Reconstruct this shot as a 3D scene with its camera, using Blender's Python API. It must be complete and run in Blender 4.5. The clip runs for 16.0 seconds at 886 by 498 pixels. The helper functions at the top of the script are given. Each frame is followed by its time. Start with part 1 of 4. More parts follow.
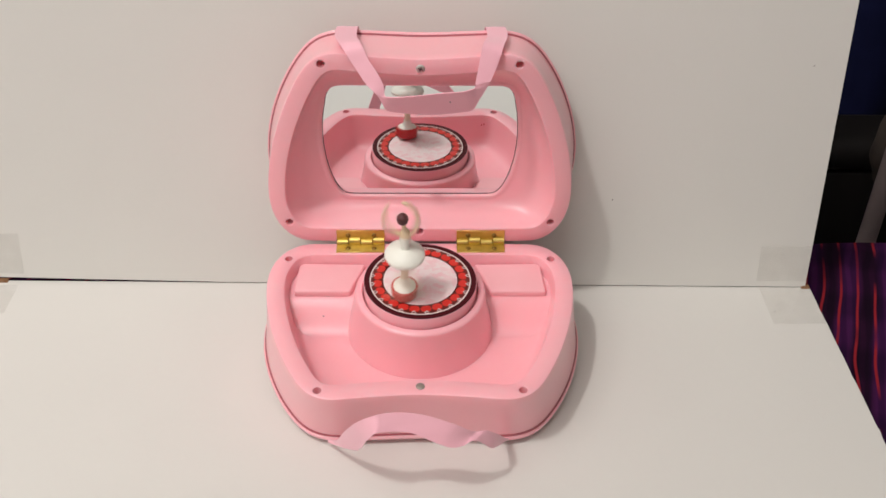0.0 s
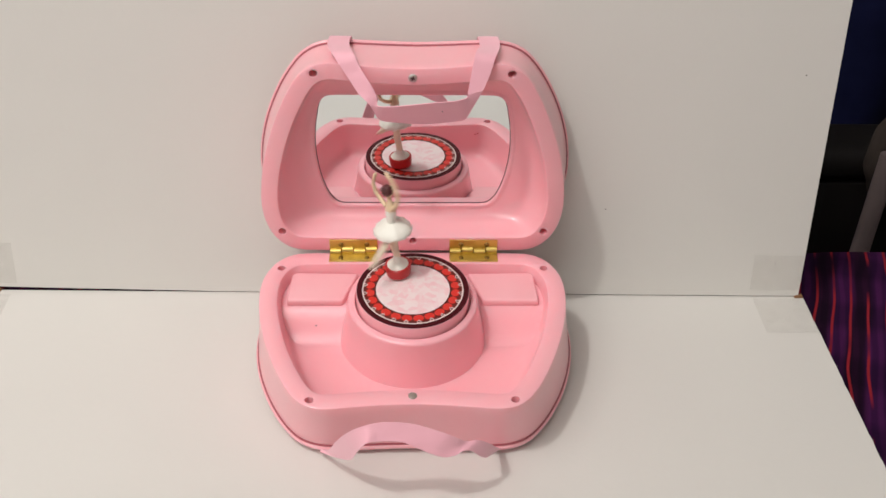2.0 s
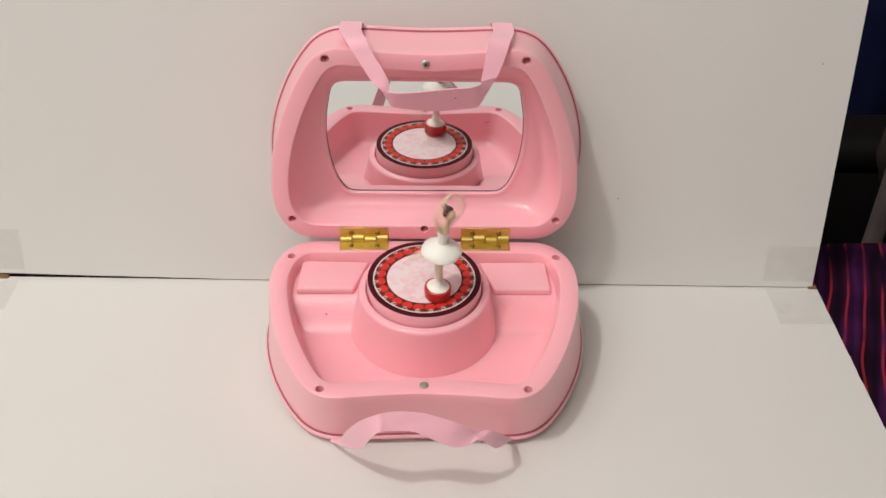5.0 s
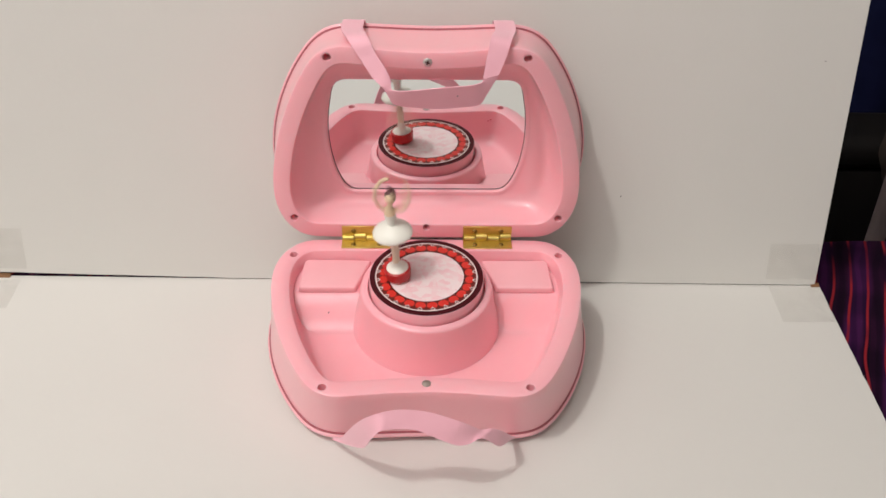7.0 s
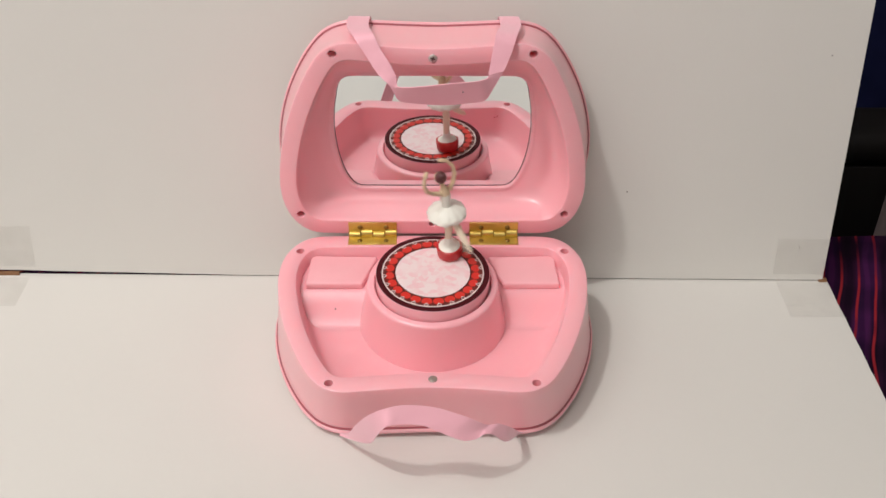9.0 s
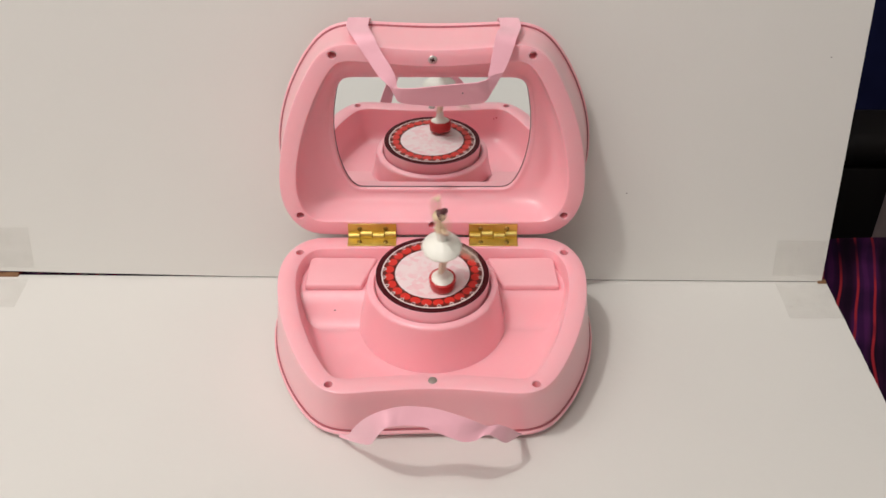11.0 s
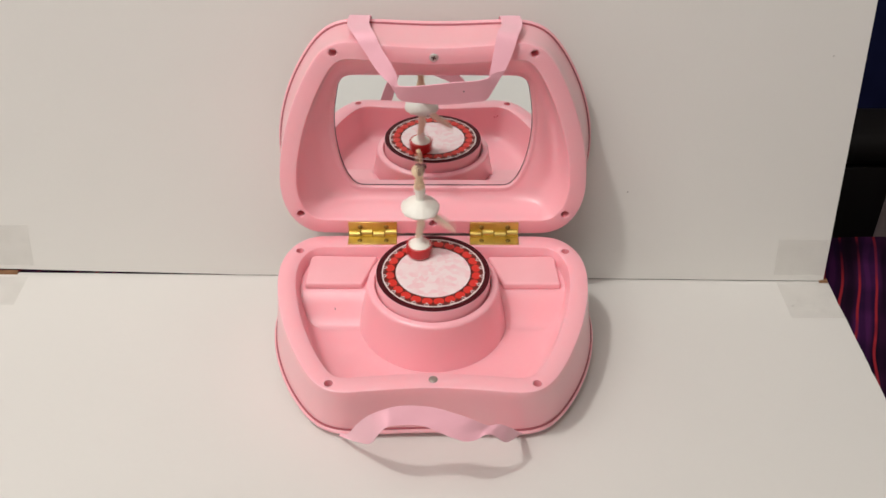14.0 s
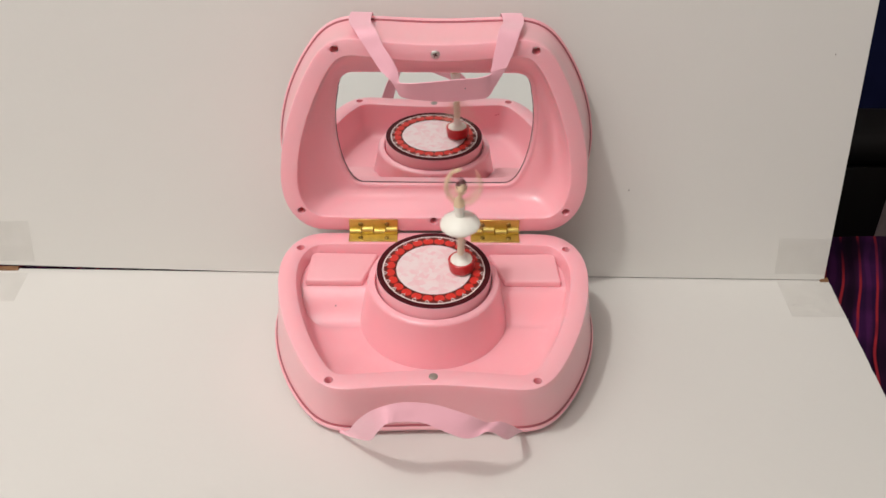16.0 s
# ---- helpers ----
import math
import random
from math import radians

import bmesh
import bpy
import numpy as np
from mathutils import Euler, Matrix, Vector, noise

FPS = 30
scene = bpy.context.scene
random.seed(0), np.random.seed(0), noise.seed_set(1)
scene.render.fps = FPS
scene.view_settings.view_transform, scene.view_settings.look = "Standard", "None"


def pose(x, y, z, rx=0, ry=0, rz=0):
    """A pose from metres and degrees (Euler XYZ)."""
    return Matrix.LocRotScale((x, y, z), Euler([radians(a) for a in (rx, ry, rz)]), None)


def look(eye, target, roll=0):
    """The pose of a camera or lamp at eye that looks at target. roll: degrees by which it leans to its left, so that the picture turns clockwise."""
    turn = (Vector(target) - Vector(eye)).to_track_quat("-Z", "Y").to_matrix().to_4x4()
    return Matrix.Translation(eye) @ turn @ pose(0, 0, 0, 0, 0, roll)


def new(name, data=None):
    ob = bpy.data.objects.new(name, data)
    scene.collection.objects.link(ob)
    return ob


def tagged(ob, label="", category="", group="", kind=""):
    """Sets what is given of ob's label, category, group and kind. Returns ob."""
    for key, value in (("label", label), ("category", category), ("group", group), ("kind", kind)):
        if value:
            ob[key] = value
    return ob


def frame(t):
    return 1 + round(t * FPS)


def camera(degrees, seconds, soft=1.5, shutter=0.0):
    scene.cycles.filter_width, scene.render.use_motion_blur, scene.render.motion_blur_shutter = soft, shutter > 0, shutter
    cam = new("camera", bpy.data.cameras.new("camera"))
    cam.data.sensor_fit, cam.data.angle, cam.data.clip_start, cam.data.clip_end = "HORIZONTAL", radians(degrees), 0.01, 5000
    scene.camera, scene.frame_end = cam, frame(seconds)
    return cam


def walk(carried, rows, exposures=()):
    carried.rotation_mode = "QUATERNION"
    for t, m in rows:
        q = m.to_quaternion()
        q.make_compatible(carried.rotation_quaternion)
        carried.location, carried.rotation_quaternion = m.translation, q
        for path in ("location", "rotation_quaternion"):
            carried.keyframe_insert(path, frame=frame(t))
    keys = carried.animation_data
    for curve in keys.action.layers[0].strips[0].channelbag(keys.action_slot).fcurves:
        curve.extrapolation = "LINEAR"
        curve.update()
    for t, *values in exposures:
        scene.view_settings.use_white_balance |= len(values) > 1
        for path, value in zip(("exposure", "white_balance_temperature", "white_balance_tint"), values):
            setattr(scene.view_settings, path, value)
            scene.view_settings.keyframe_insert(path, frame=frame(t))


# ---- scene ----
A = 0.075                 # half the distance between the rim's rear screw holes, the unit of the box's plan
TILT = 4.9                # the box leans forward a little on its domed bottom
OPEN = 92.335             # how far the lid is open
BOX = pose(0, 0, 0.680 * A, TILT)
STAGE_V, STAGE_Z, STAGE_R = 0.62, 0.1626, 0.408

# ---- camera ----
cam = camera(44.65, 16.0, soft=1.6, shutter=1.0)
PATH = [
    (0, (-0.0008, -0.5169, 0.4101), (0.0131, -0.0100, 0.0534), 0.92),
    (0.5, (-0.0012, -0.5159, 0.4079), (0.0134, -0.0083, 0.0521), 0.99),
    (1, (-0.0010, -0.5147, 0.4091), (0.0132, -0.0084, 0.0516), 1.09),
    (1.5, (0.0001, -0.5157, 0.4094), (0.0167, -0.0071, 0.0552), 1.18),
    (2, (0.0017, -0.5169, 0.4102), (0.0172, -0.0070, 0.0578), 1.02),
    (2.5, (0.0007, -0.5168, 0.4098), (0.0171, -0.0071, 0.0571), 1.18),
    (3, (-0.0006, -0.5159, 0.4090), (0.0142, -0.0064, 0.0560), 1.17),
    (3.5, (-0.0007, -0.5148, 0.4068), (0.0115, -0.0057, 0.0532), 1.06),
    (4, (-0.0017, -0.5136, 0.4067), (0.0107, -0.0061, 0.0508), 1.13),
    (6.5, (-0.0026, -0.5128, 0.4043), (0.0111, -0.0060, 0.0474), 1.18),
    (7, (-0.0025, -0.5128, 0.4048), (0.0096, -0.0059, 0.0478), 1.02),
    (7.5, (-0.0038, -0.5123, 0.4042), (0.0089, -0.0057, 0.0470), 1.09),
    (8, (-0.0027, -0.5117, 0.4046), (0.0057, -0.0059, 0.0461), 0.66),
    (8.5, (-0.0012, -0.5127, 0.4038), (0.0062, -0.0062, 0.0462), 0.54),
    (9, (-0.0004, -0.5143, 0.4042), (0.0059, -0.0079, 0.0465), 0.43),
    (11.5, (-0.0015, -0.5148, 0.4034), (0.0065, -0.0073, 0.0474), 0.57),
    (12, (-0.0014, -0.5151, 0.4036), (0.0066, -0.0074, 0.0478), 0.63),
    (12.5, (-0.0010, -0.5146, 0.4031), (0.0060, -0.0069, 0.0472), 0.51),
    (13, (-0.0012, -0.5140, 0.4037), (0.0052, -0.0069, 0.0470), 0.52),
    (13.5, (-0.0008, -0.5136, 0.4033), (0.0054, -0.0062, 0.0470), 0.53),
    (14, (-0.0020, -0.5127, 0.4029), (0.0058, -0.0063, 0.0453), 0.66),
    (14.5, (-0.0008, -0.5131, 0.4025), (0.0057, -0.0061, 0.0457), 0.56),
    (15, (-0.0024, -0.5132, 0.4025), (0.0048, -0.0065, 0.0452), 0.67),
    (15.5, (-0.0023, -0.5145, 0.4017), (0.0055, -0.0073, 0.0453), 0.77),
    (16, (-0.0019, -0.5135, 0.4015), (0.0054, -0.0070, 0.0440), 0.84),
]
walk(cam, [(t, look(e, a, r)) for t, e, a, r in PATH])

# ---- world and light ----
world = bpy.data.worlds.new("room_dusk")
scene.world = world
world.use_nodes = True
world.node_tree.nodes["Background"].inputs[0].default_value = (0.9, 0.93, 1.0, 1)
world.node_tree.nodes["Background"].inputs[1].default_value = 0.02
scene.view_settings.exposure = 0.0


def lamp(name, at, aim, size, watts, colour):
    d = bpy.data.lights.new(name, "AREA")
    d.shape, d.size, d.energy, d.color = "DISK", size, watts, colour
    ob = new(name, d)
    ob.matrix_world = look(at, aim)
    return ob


lamp("ceiling_bulb", (-0.61, -0.60, 1.70), (0, 0, 0), 0.10, 9.8, (1.0, 0.952, 0.915))
# added wide fill disc without a known source, softens the shade round the box
lamp("added_soft_fill", (-0.84, -0.94, 1.86), (-0.84, -0.94, 0), 1.7, 24.6, (1.0, 0.952, 0.93))

# ---- materials ----


def mat(name, colour, rough=0.5, metal=0.0, second=None, scale=40.0, mix=0.5, bump=0.0, bump_scale=300.0,
        rough_var=0.0, spec=0.5, sheen=0.0, coat=0.0, detail=4.0, translucent=0.0):
    """A surface with broad and fine variation and a fine relief."""
    m = bpy.data.materials.new(name)
    m.use_nodes = True
    t = m.node_tree
    b = t.nodes["Principled BSDF"]
    b.inputs["Base Color"].default_value = (*colour, 1)
    b.inputs["Roughness"].default_value = rough
    b.inputs["Metallic"].default_value = metal
    b.inputs["Specular IOR Level"].default_value = spec
    b.inputs["Sheen Weight"].default_value = sheen
    b.inputs["Coat Weight"].default_value, b.inputs["Coat Roughness"].default_value = coat, 0.06
    b.inputs["Subsurface Weight"].default_value, b.inputs["Subsurface Scale"].default_value = translucent, 0.006
    b.inputs["Subsurface Radius"].default_value = (1.0, 0.45, 0.5)
    co = t.nodes.new("ShaderNodeTexCoord")
    if second:
        n = t.nodes.new("ShaderNodeTexNoise")
        n.inputs["Scale"].default_value, n.inputs["Detail"].default_value = scale, detail
        r = t.nodes.new("ShaderNodeValToRGB")
        r.color_ramp.elements[0].position, r.color_ramp.elements[1].position = 0.5 - mix / 2, 0.5 + mix / 2
        r.color_ramp.elements[0].color, r.color_ramp.elements[1].color = (*colour, 1), (*second, 1)
        t.links.new(co.outputs["Object"], n.inputs["Vector"])
        t.links.new(n.outputs["Fac"], r.inputs["Fac"])
        t.links.new(r.outputs["Color"], b.inputs["Base Color"])
    if rough_var:
        n3 = t.nodes.new("ShaderNodeTexNoise")
        n3.inputs["Scale"].default_value = scale * 2.3
        mr = t.nodes.new("ShaderNodeMapRange")
        mr.inputs["To Min"].default_value, mr.inputs["To Max"].default_value = rough - rough_var, rough + rough_var
        t.links.new(co.outputs["Object"], n3.inputs["Vector"])
        t.links.new(n3.outputs["Fac"], mr.inputs["Value"])
        t.links.new(mr.outputs["Result"], b.inputs["Roughness"])
    if bump:
        n2 = t.nodes.new("ShaderNodeTexNoise")
        n2.inputs["Scale"].default_value, n2.inputs["Detail"].default_value = bump_scale, 5.0
        bp = t.nodes.new("ShaderNodeBump")
        bp.inputs["Strength"].default_value, bp.inputs["Distance"].default_value = bump, 0.0004
        t.links.new(co.outputs["Object"], n2.inputs["Vector"])
        t.links.new(n2.outputs["Fac"], bp.inputs["Height"])
        t.links.new(bp.outputs["Normal"], b.inputs["Normal"])
    return m


PINK = mat("pink_plastic", (0.965, 0.468, 0.522), 0.34, second=(0.95, 0.454, 0.507), scale=14, mix=0.9, coat=0.3, bump=0.05, bump_scale=90, translucent=0.35)
PINK_ROUGH = mat("stippled_pink_plastic", (0.96, 0.51, 0.555), 0.42, second=(0.935, 0.475, 0.52), scale=60, bump=0.6, bump_scale=2500)
GROOVE_SHADE = mat("groove_shade_red", (0.42, 0.10, 0.12), 0.6, second=(0.34, 0.07, 0.09), scale=80)
RIBBON = mat("pink_satin_ribbon", (0.95, 0.50, 0.59), 0.55, second=(0.92, 0.47, 0.56), scale=70, bump=0.5, bump_scale=4200, sheen=0.3)
BRASS = mat("brass", (0.72, 0.56, 0.17), 0.40, 1.0, second=(0.58, 0.43, 0.12), scale=160, bump=0.15, bump_scale=1500, rough_var=0.10)
# darker copy of the brass, the screw heads' dark reflections put into its colour
BRASS_DARK = mat("dark_reflection_brass", (0.34, 0.24, 0.07), 0.45, 1.0, second=(0.22, 0.15, 0.05), scale=400)
STEEL = mat("steel", (0.86, 0.84, 0.80), 0.5, 1.0, second=(0.62, 0.60, 0.57), scale=300, rough_var=0.1)
MAGNET = mat("dull_grey_magnet", (0.36, 0.31, 0.27), 0.5, 0.4, second=(0.28, 0.25, 0.22), scale=250)
EDGE = mat("brown_mirror_edge", (0.075, 0.030, 0.030), 0.6, second=(0.05, 0.02, 0.02), scale=150)
SLOT_SHADE = mat("slot_shade_colour", (0.03, 0.012, 0.012), 0.7, second=(0.05, 0.02, 0.02), scale=200)
CARD = mat("white_card", (0.692, 0.684, 0.648), 0.6, second=(0.672, 0.664, 0.628), scale=9, mix=0.6, bump=0.25, bump_scale=160, rough_var=0.08, detail=6)
KRAFT = mat("brown_cardboard", (0.26, 0.13, 0.06), 0.85, second=(0.18, 0.09, 0.04), scale=120, bump=0.4)
SPECK = mat("dark_speck", (0.10, 0.08, 0.07), 0.8)
MAROON = mat("maroon_print", (0.070, 0.008, 0.012), 0.55, second=(0.055, 0.006, 0.009), scale=120, spec=0.12)
CREAM = mat("cream_print", (0.84, 0.74, 0.72), 0.35, second=(0.80, 0.70, 0.68), scale=150)
RED_PRINT = mat("red_print", (0.74, 0.045, 0.03), 0.34, second=(0.62, 0.03, 0.022), scale=260)
BROWN_RED = mat("brown_red_print", (0.16, 0.020, 0.014), 0.35, second=(0.12, 0.014, 0.010), scale=200)
RED = mat("red_plastic", (0.56, 0.022, 0.024), 0.32, second=(0.48, 0.018, 0.02), scale=150)
WHITE = mat("white_plastic", (0.88, 0.88, 0.80), 0.42, second=(0.84, 0.84, 0.76), scale=160, bump=0.2, bump_scale=1500)
TIGHTS = mat("pale_cream_plastic", (0.84, 0.73, 0.55), 0.45, second=(0.80, 0.70, 0.55), scale=200)
SKIN = mat("cream_plastic", (0.80, 0.63, 0.42), 0.45, second=(0.72, 0.55, 0.36), scale=200)
HAIR = mat("brown_paint", (0.12, 0.035, 0.035), 0.45, second=(0.08, 0.022, 0.024), scale=300)
NAVY = mat("navy_cloth", (0.008, 0.010, 0.045), 0.9, second=(0.003, 0.004, 0.021), scale=14, bump=0.5, bump_scale=400, spec=0.1)
BLACK = mat("background_black", (0.006, 0.0045, 0.004), 0.7, second=(0.003, 0.0025, 0.0025), scale=12, spec=0.2)
POLE = mat("grey_painted_tube", (0.22, 0.175, 0.175), 0.6, second=(0.16, 0.125, 0.125), scale=25)
BAG = mat("dark_brown_fabric", (0.060, 0.048, 0.042), 0.9, second=(0.028, 0.022, 0.019), scale=30, spec=0.1)
WALLS = mat("room_paint", (0.86, 0.84, 0.81), 0.8, second=(0.83, 0.81, 0.78), scale=3)
FLOORING = mat("room_flooring", (0.50, 0.46, 0.42), 0.6, second=(0.44, 0.40, 0.37), scale=5)

MIRROR = mat("mirror", (0.82, 0.85, 0.85), 0.015, 1.0)


def mottled():
    """Pale paper with a print of overlapping pink petals."""
    m = mat("petal_print", (0.85, 0.72, 0.72), 0.36)
    t = m.node_tree
    b = t.nodes["Principled BSDF"]
    co = t.nodes.new("ShaderNodeTexCoord")
    v = t.nodes.new("ShaderNodeTexVoronoi")
    v.inputs["Scale"].default_value, v.inputs["Randomness"].default_value = 360, 1.0
    n = t.nodes.new("ShaderNodeTexNoise")
    n.inputs["Scale"].default_value = 170
    r = t.nodes.new("ShaderNodeValToRGB")
    r.color_ramp.elements[0].position, r.color_ramp.elements[1].position = 0.35, 0.70
    r.color_ramp.elements[0].color, r.color_ramp.elements[1].color = (0.86, 0.73, 0.73, 1), (0.86, 0.58, 0.61, 1)
    mx = t.nodes.new("ShaderNodeMath")
    mx.operation = "MULTIPLY_ADD"
    mx.inputs[1].default_value = 0.45
    sep = t.nodes.new("ShaderNodeSeparateColor")
    t.links.new(co.outputs["Object"], v.inputs["Vector"])
    t.links.new(co.outputs["Object"], n.inputs["Vector"])
    t.links.new(v.outputs["Color"], sep.inputs["Color"])
    t.links.new(sep.outputs["Red"], mx.inputs[0])
    mn = t.nodes.new("ShaderNodeMath")
    mn.operation = "MULTIPLY"
    mn.inputs[1].default_value = 0.5
    t.links.new(n.outputs["Fac"], mn.inputs[0])
    t.links.new(mn.outputs[0], mx.inputs[2])
    t.links.new(mx.outputs[0], r.inputs["Fac"])
    t.links.new(r.outputs["Color"], b.inputs["Base Color"])
    return m


def plaid():
    """Purple woven cloth: dark and violet bands both ways, groups of thin red stripes that come and go."""
    m = mat("purple_plaid_cloth", (0.06, 0.012, 0.08), 0.9, bump=0.6, bump_scale=900, spec=0.1)
    t = m.node_tree
    b = t.nodes["Principled BSDF"]
    co = t.nodes.new("ShaderNodeTexCoord")
    mp = t.nodes.new("ShaderNodeMapping")
    mp.inputs["Rotation"].default_value = (0, 0, radians(18))
    t.links.new(co.outputs["Object"], mp.inputs["Vector"])

    def wave(direction, scale, bend, phase):
        w = t.nodes.new("ShaderNodeTexWave")
        w.bands_direction = direction
        for key, value in (("Scale", scale), ("Distortion", bend), ("Detail", 1.0), ("Detail Scale", 0.45), ("Phase Offset", phase)):
            w.inputs[key].default_value = value
        t.links.new(mp.outputs["Vector"], w.inputs["Vector"])
        return w.outputs["Fac"]

    def ramp(fac, p0, p1, c0=(0, 0, 0, 1), c1=(1, 1, 1, 1)):
        r = t.nodes.new("ShaderNodeValToRGB")
        e = r.color_ramp.elements
        e[0].position, e[0].color, e[1].position, e[1].color = p0, c0, p1, c1
        t.links.new(fac, r.inputs["Fac"])
        return r.outputs["Color"]

    def mixed_in(factor, first, second, blend="MIX"):
        x = t.nodes.new("ShaderNodeMix")
        x.data_type, x.blend_type = "RGBA", blend
        for key, value in (("Factor", factor), ("A", first), ("B", second)):
            socket = x.inputs[key] if key == "Factor" else [k for k in x.inputs if k.name == key and k.type == "RGBA"][0]
            if isinstance(value, (int, float, tuple)):
                socket.default_value = value
            else:
                t.links.new(value, socket)
        return [k for k in x.outputs if k.type == "RGBA"][0]

    bands = ramp(wave("X", 13, 4.0, 0.6), 0.2, 0.8, (0.020, 0.0035, 0.018, 1), (0.050, 0.008, 0.054, 1))
    fine = ramp(wave("X", 41, 4.0, 2.0), 0.3, 0.8, (0.6, 0.6, 0.7, 1), (1, 1, 1, 1))
    weft = ramp(wave("Y", 6, 4.0, 1.0), 0.2, 0.7, (0.6, 0.6, 0.65, 1), (1, 1, 1, 1))
    ground = mixed_in(1.0, mixed_in(1.0, bands, fine, "MULTIPLY"), weft, "MULTIPLY")
    n = t.nodes.new("ShaderNodeTexNoise")
    n.inputs["Scale"].default_value, n.inputs["Detail"].default_value = 16, 1.0
    t.links.new(mp.outputs["Vector"], n.inputs["Vector"])
    gate = ramp(n.outputs["Fac"], 0.42, 0.52)
    red = mixed_in(1.0, ramp(wave("X", 27, 4.0, 1.4), 0.92, 0.985), gate, "MULTIPLY")
    t.links.new(mixed_in(red, ground, (0.26, 0.016, 0.024, 1)), b.inputs["Base Color"])
    return m


def film():
    """Clear sticky tape: mostly see-through, slightly yellow and shiny."""
    m = bpy.data.materials.new("clear_tape")
    m.use_nodes = True
    t = m.node_tree
    b = t.nodes["Principled BSDF"]
    b.inputs["Base Color"].default_value = (0.62, 0.59, 0.52, 1)
    b.inputs["Roughness"].default_value = 0.28
    n = t.nodes.new("ShaderNodeTexNoise")
    n.inputs["Scale"].default_value = 120
    co = t.nodes.new("ShaderNodeTexCoord")
    mr = t.nodes.new("ShaderNodeMapRange")
    mr.inputs["To Min"].default_value, mr.inputs["To Max"].default_value = 0.01, 0.11
    t.links.new(co.outputs["Object"], n.inputs["Vector"])
    t.links.new(n.outputs["Fac"], mr.inputs["Value"])
    t.links.new(mr.outputs["Result"], b.inputs["Alpha"])
    return m


PETALS, PLAID, TAPE = mottled(), plaid(), film()

# ---- building ----


def finish(name, bm, materials, parent=None, label="", scale=A, smooth=40):
    """Links a bmesh as one mesh object; its plan units become metres."""
    bmesh.ops.scale(bm, vec=(scale, scale, scale), verts=bm.verts)
    me = bpy.data.meshes.new(name)
    bm.to_mesh(me)
    bm.free()
    for m in materials if isinstance(materials, (list, tuple)) else [materials]:
        me.materials.append(m)
    for p in me.polygons:
        p.use_smooth = smooth > 0
    if smooth > 0:
        me.set_sharp_from_angle(angle=radians(smooth))
    ob = new(name, me)
    ob.parent = parent
    if label:
        tagged(ob, label)
    return ob


def part(name, bm, material, parent, label="", smooth=40):
    return finish(name, bm, material, parent, label, A, smooth)


def bezier(p, n=24):
    out = []
    for i in range(n):
        s = i / n
        c = ((1 - s) ** 3, 3 * s * (1 - s) ** 2, 3 * s * s * (1 - s), s ** 3)
        out.append((sum(k * q[0] for k, q in zip(c, p)), sum(k * q[1] for k, q in zip(c, p))))
    return out


def outline(curves):
    """A closed outline, the same on both sides, from the bezier curves of its one half."""
    half = [q for c in curves for q in bezier(c)] + [curves[-1][3]]
    return half + [(-x, v) for x, v in half[-2:0:-1]]


N, CV = 208, 0.8
SKEW = {-1: 0.010, 1: 0.016}      # the halves lean sideways a little towards their domes


def polar(pts):
    """The outline as N radii round (0, CV)."""
    a = np.array([math.atan2(v - CV, x) for x, v in pts])
    r = np.array([math.hypot(x, v - CV) for x, v in pts])
    o = np.argsort(a)
    return np.interp(np.linspace(-math.pi, math.pi, N, endpoint=False), a[o], r[o], period=2 * math.pi)


ANG = np.linspace(-math.pi, math.pi, N, endpoint=False)


def inset(r, d):
    """The polar outline moved inwards by d."""
    x, v = r * np.cos(ANG), r * np.sin(ANG)
    tx, tv = np.roll(x, -1) - np.roll(x, 1), np.roll(v, -1) - np.roll(v, 1)
    n = np.hypot(tx, tv)
    return polar([(a, b + CV) for a, b in zip(x - d * tv / n, v + d * tx / n)])


def shell(loops, side):
    """A closed body lofted through polar outlines (radii, depth). side -1: a tray, 1: a lid."""
    outer = len(outer_loops())
    bm = bmesh.new()
    rings = []
    for i, (r, depth) in enumerate(loops):
        shift = SKEW[side] * depth / 0.46 if i < outer else 0.0
        rings.append([bm.verts.new((shift + a * math.cos(t), -(CV + a * math.sin(t)), side * depth)) for a, t in zip(r, ANG)])
    for p, q in zip(rings, rings[1:]):
        for i in range(N):
            bm.faces.new((p[i], p[(i + 1) % N], q[(i + 1) % N], q[i]))
    bm.faces.new(rings[0])
    bm.faces.new(rings[-1])
    bmesh.ops.recalc_face_normals(bm, faces=bm.faces)
    return bm


def turned(profile, n=64, close=True):
    """A body turned round the z axis from (radius, height) pairs."""
    bm = bmesh.new()
    rings = [[bm.verts.new((r * math.cos(2 * math.pi * i / n), r * math.sin(2 * math.pi * i / n), z)) for i in range(n)] for r, z in profile]
    for p, q in zip(rings, rings[1:]):
        for i in range(n):
            bm.faces.new((p[i], p[(i + 1) % n], q[(i + 1) % n], q[i]))
    if close:
        bm.faces.new(rings[0])
        bm.faces.new(rings[-1])
    bmesh.ops.recalc_face_normals(bm, faces=bm.faces)
    return bm


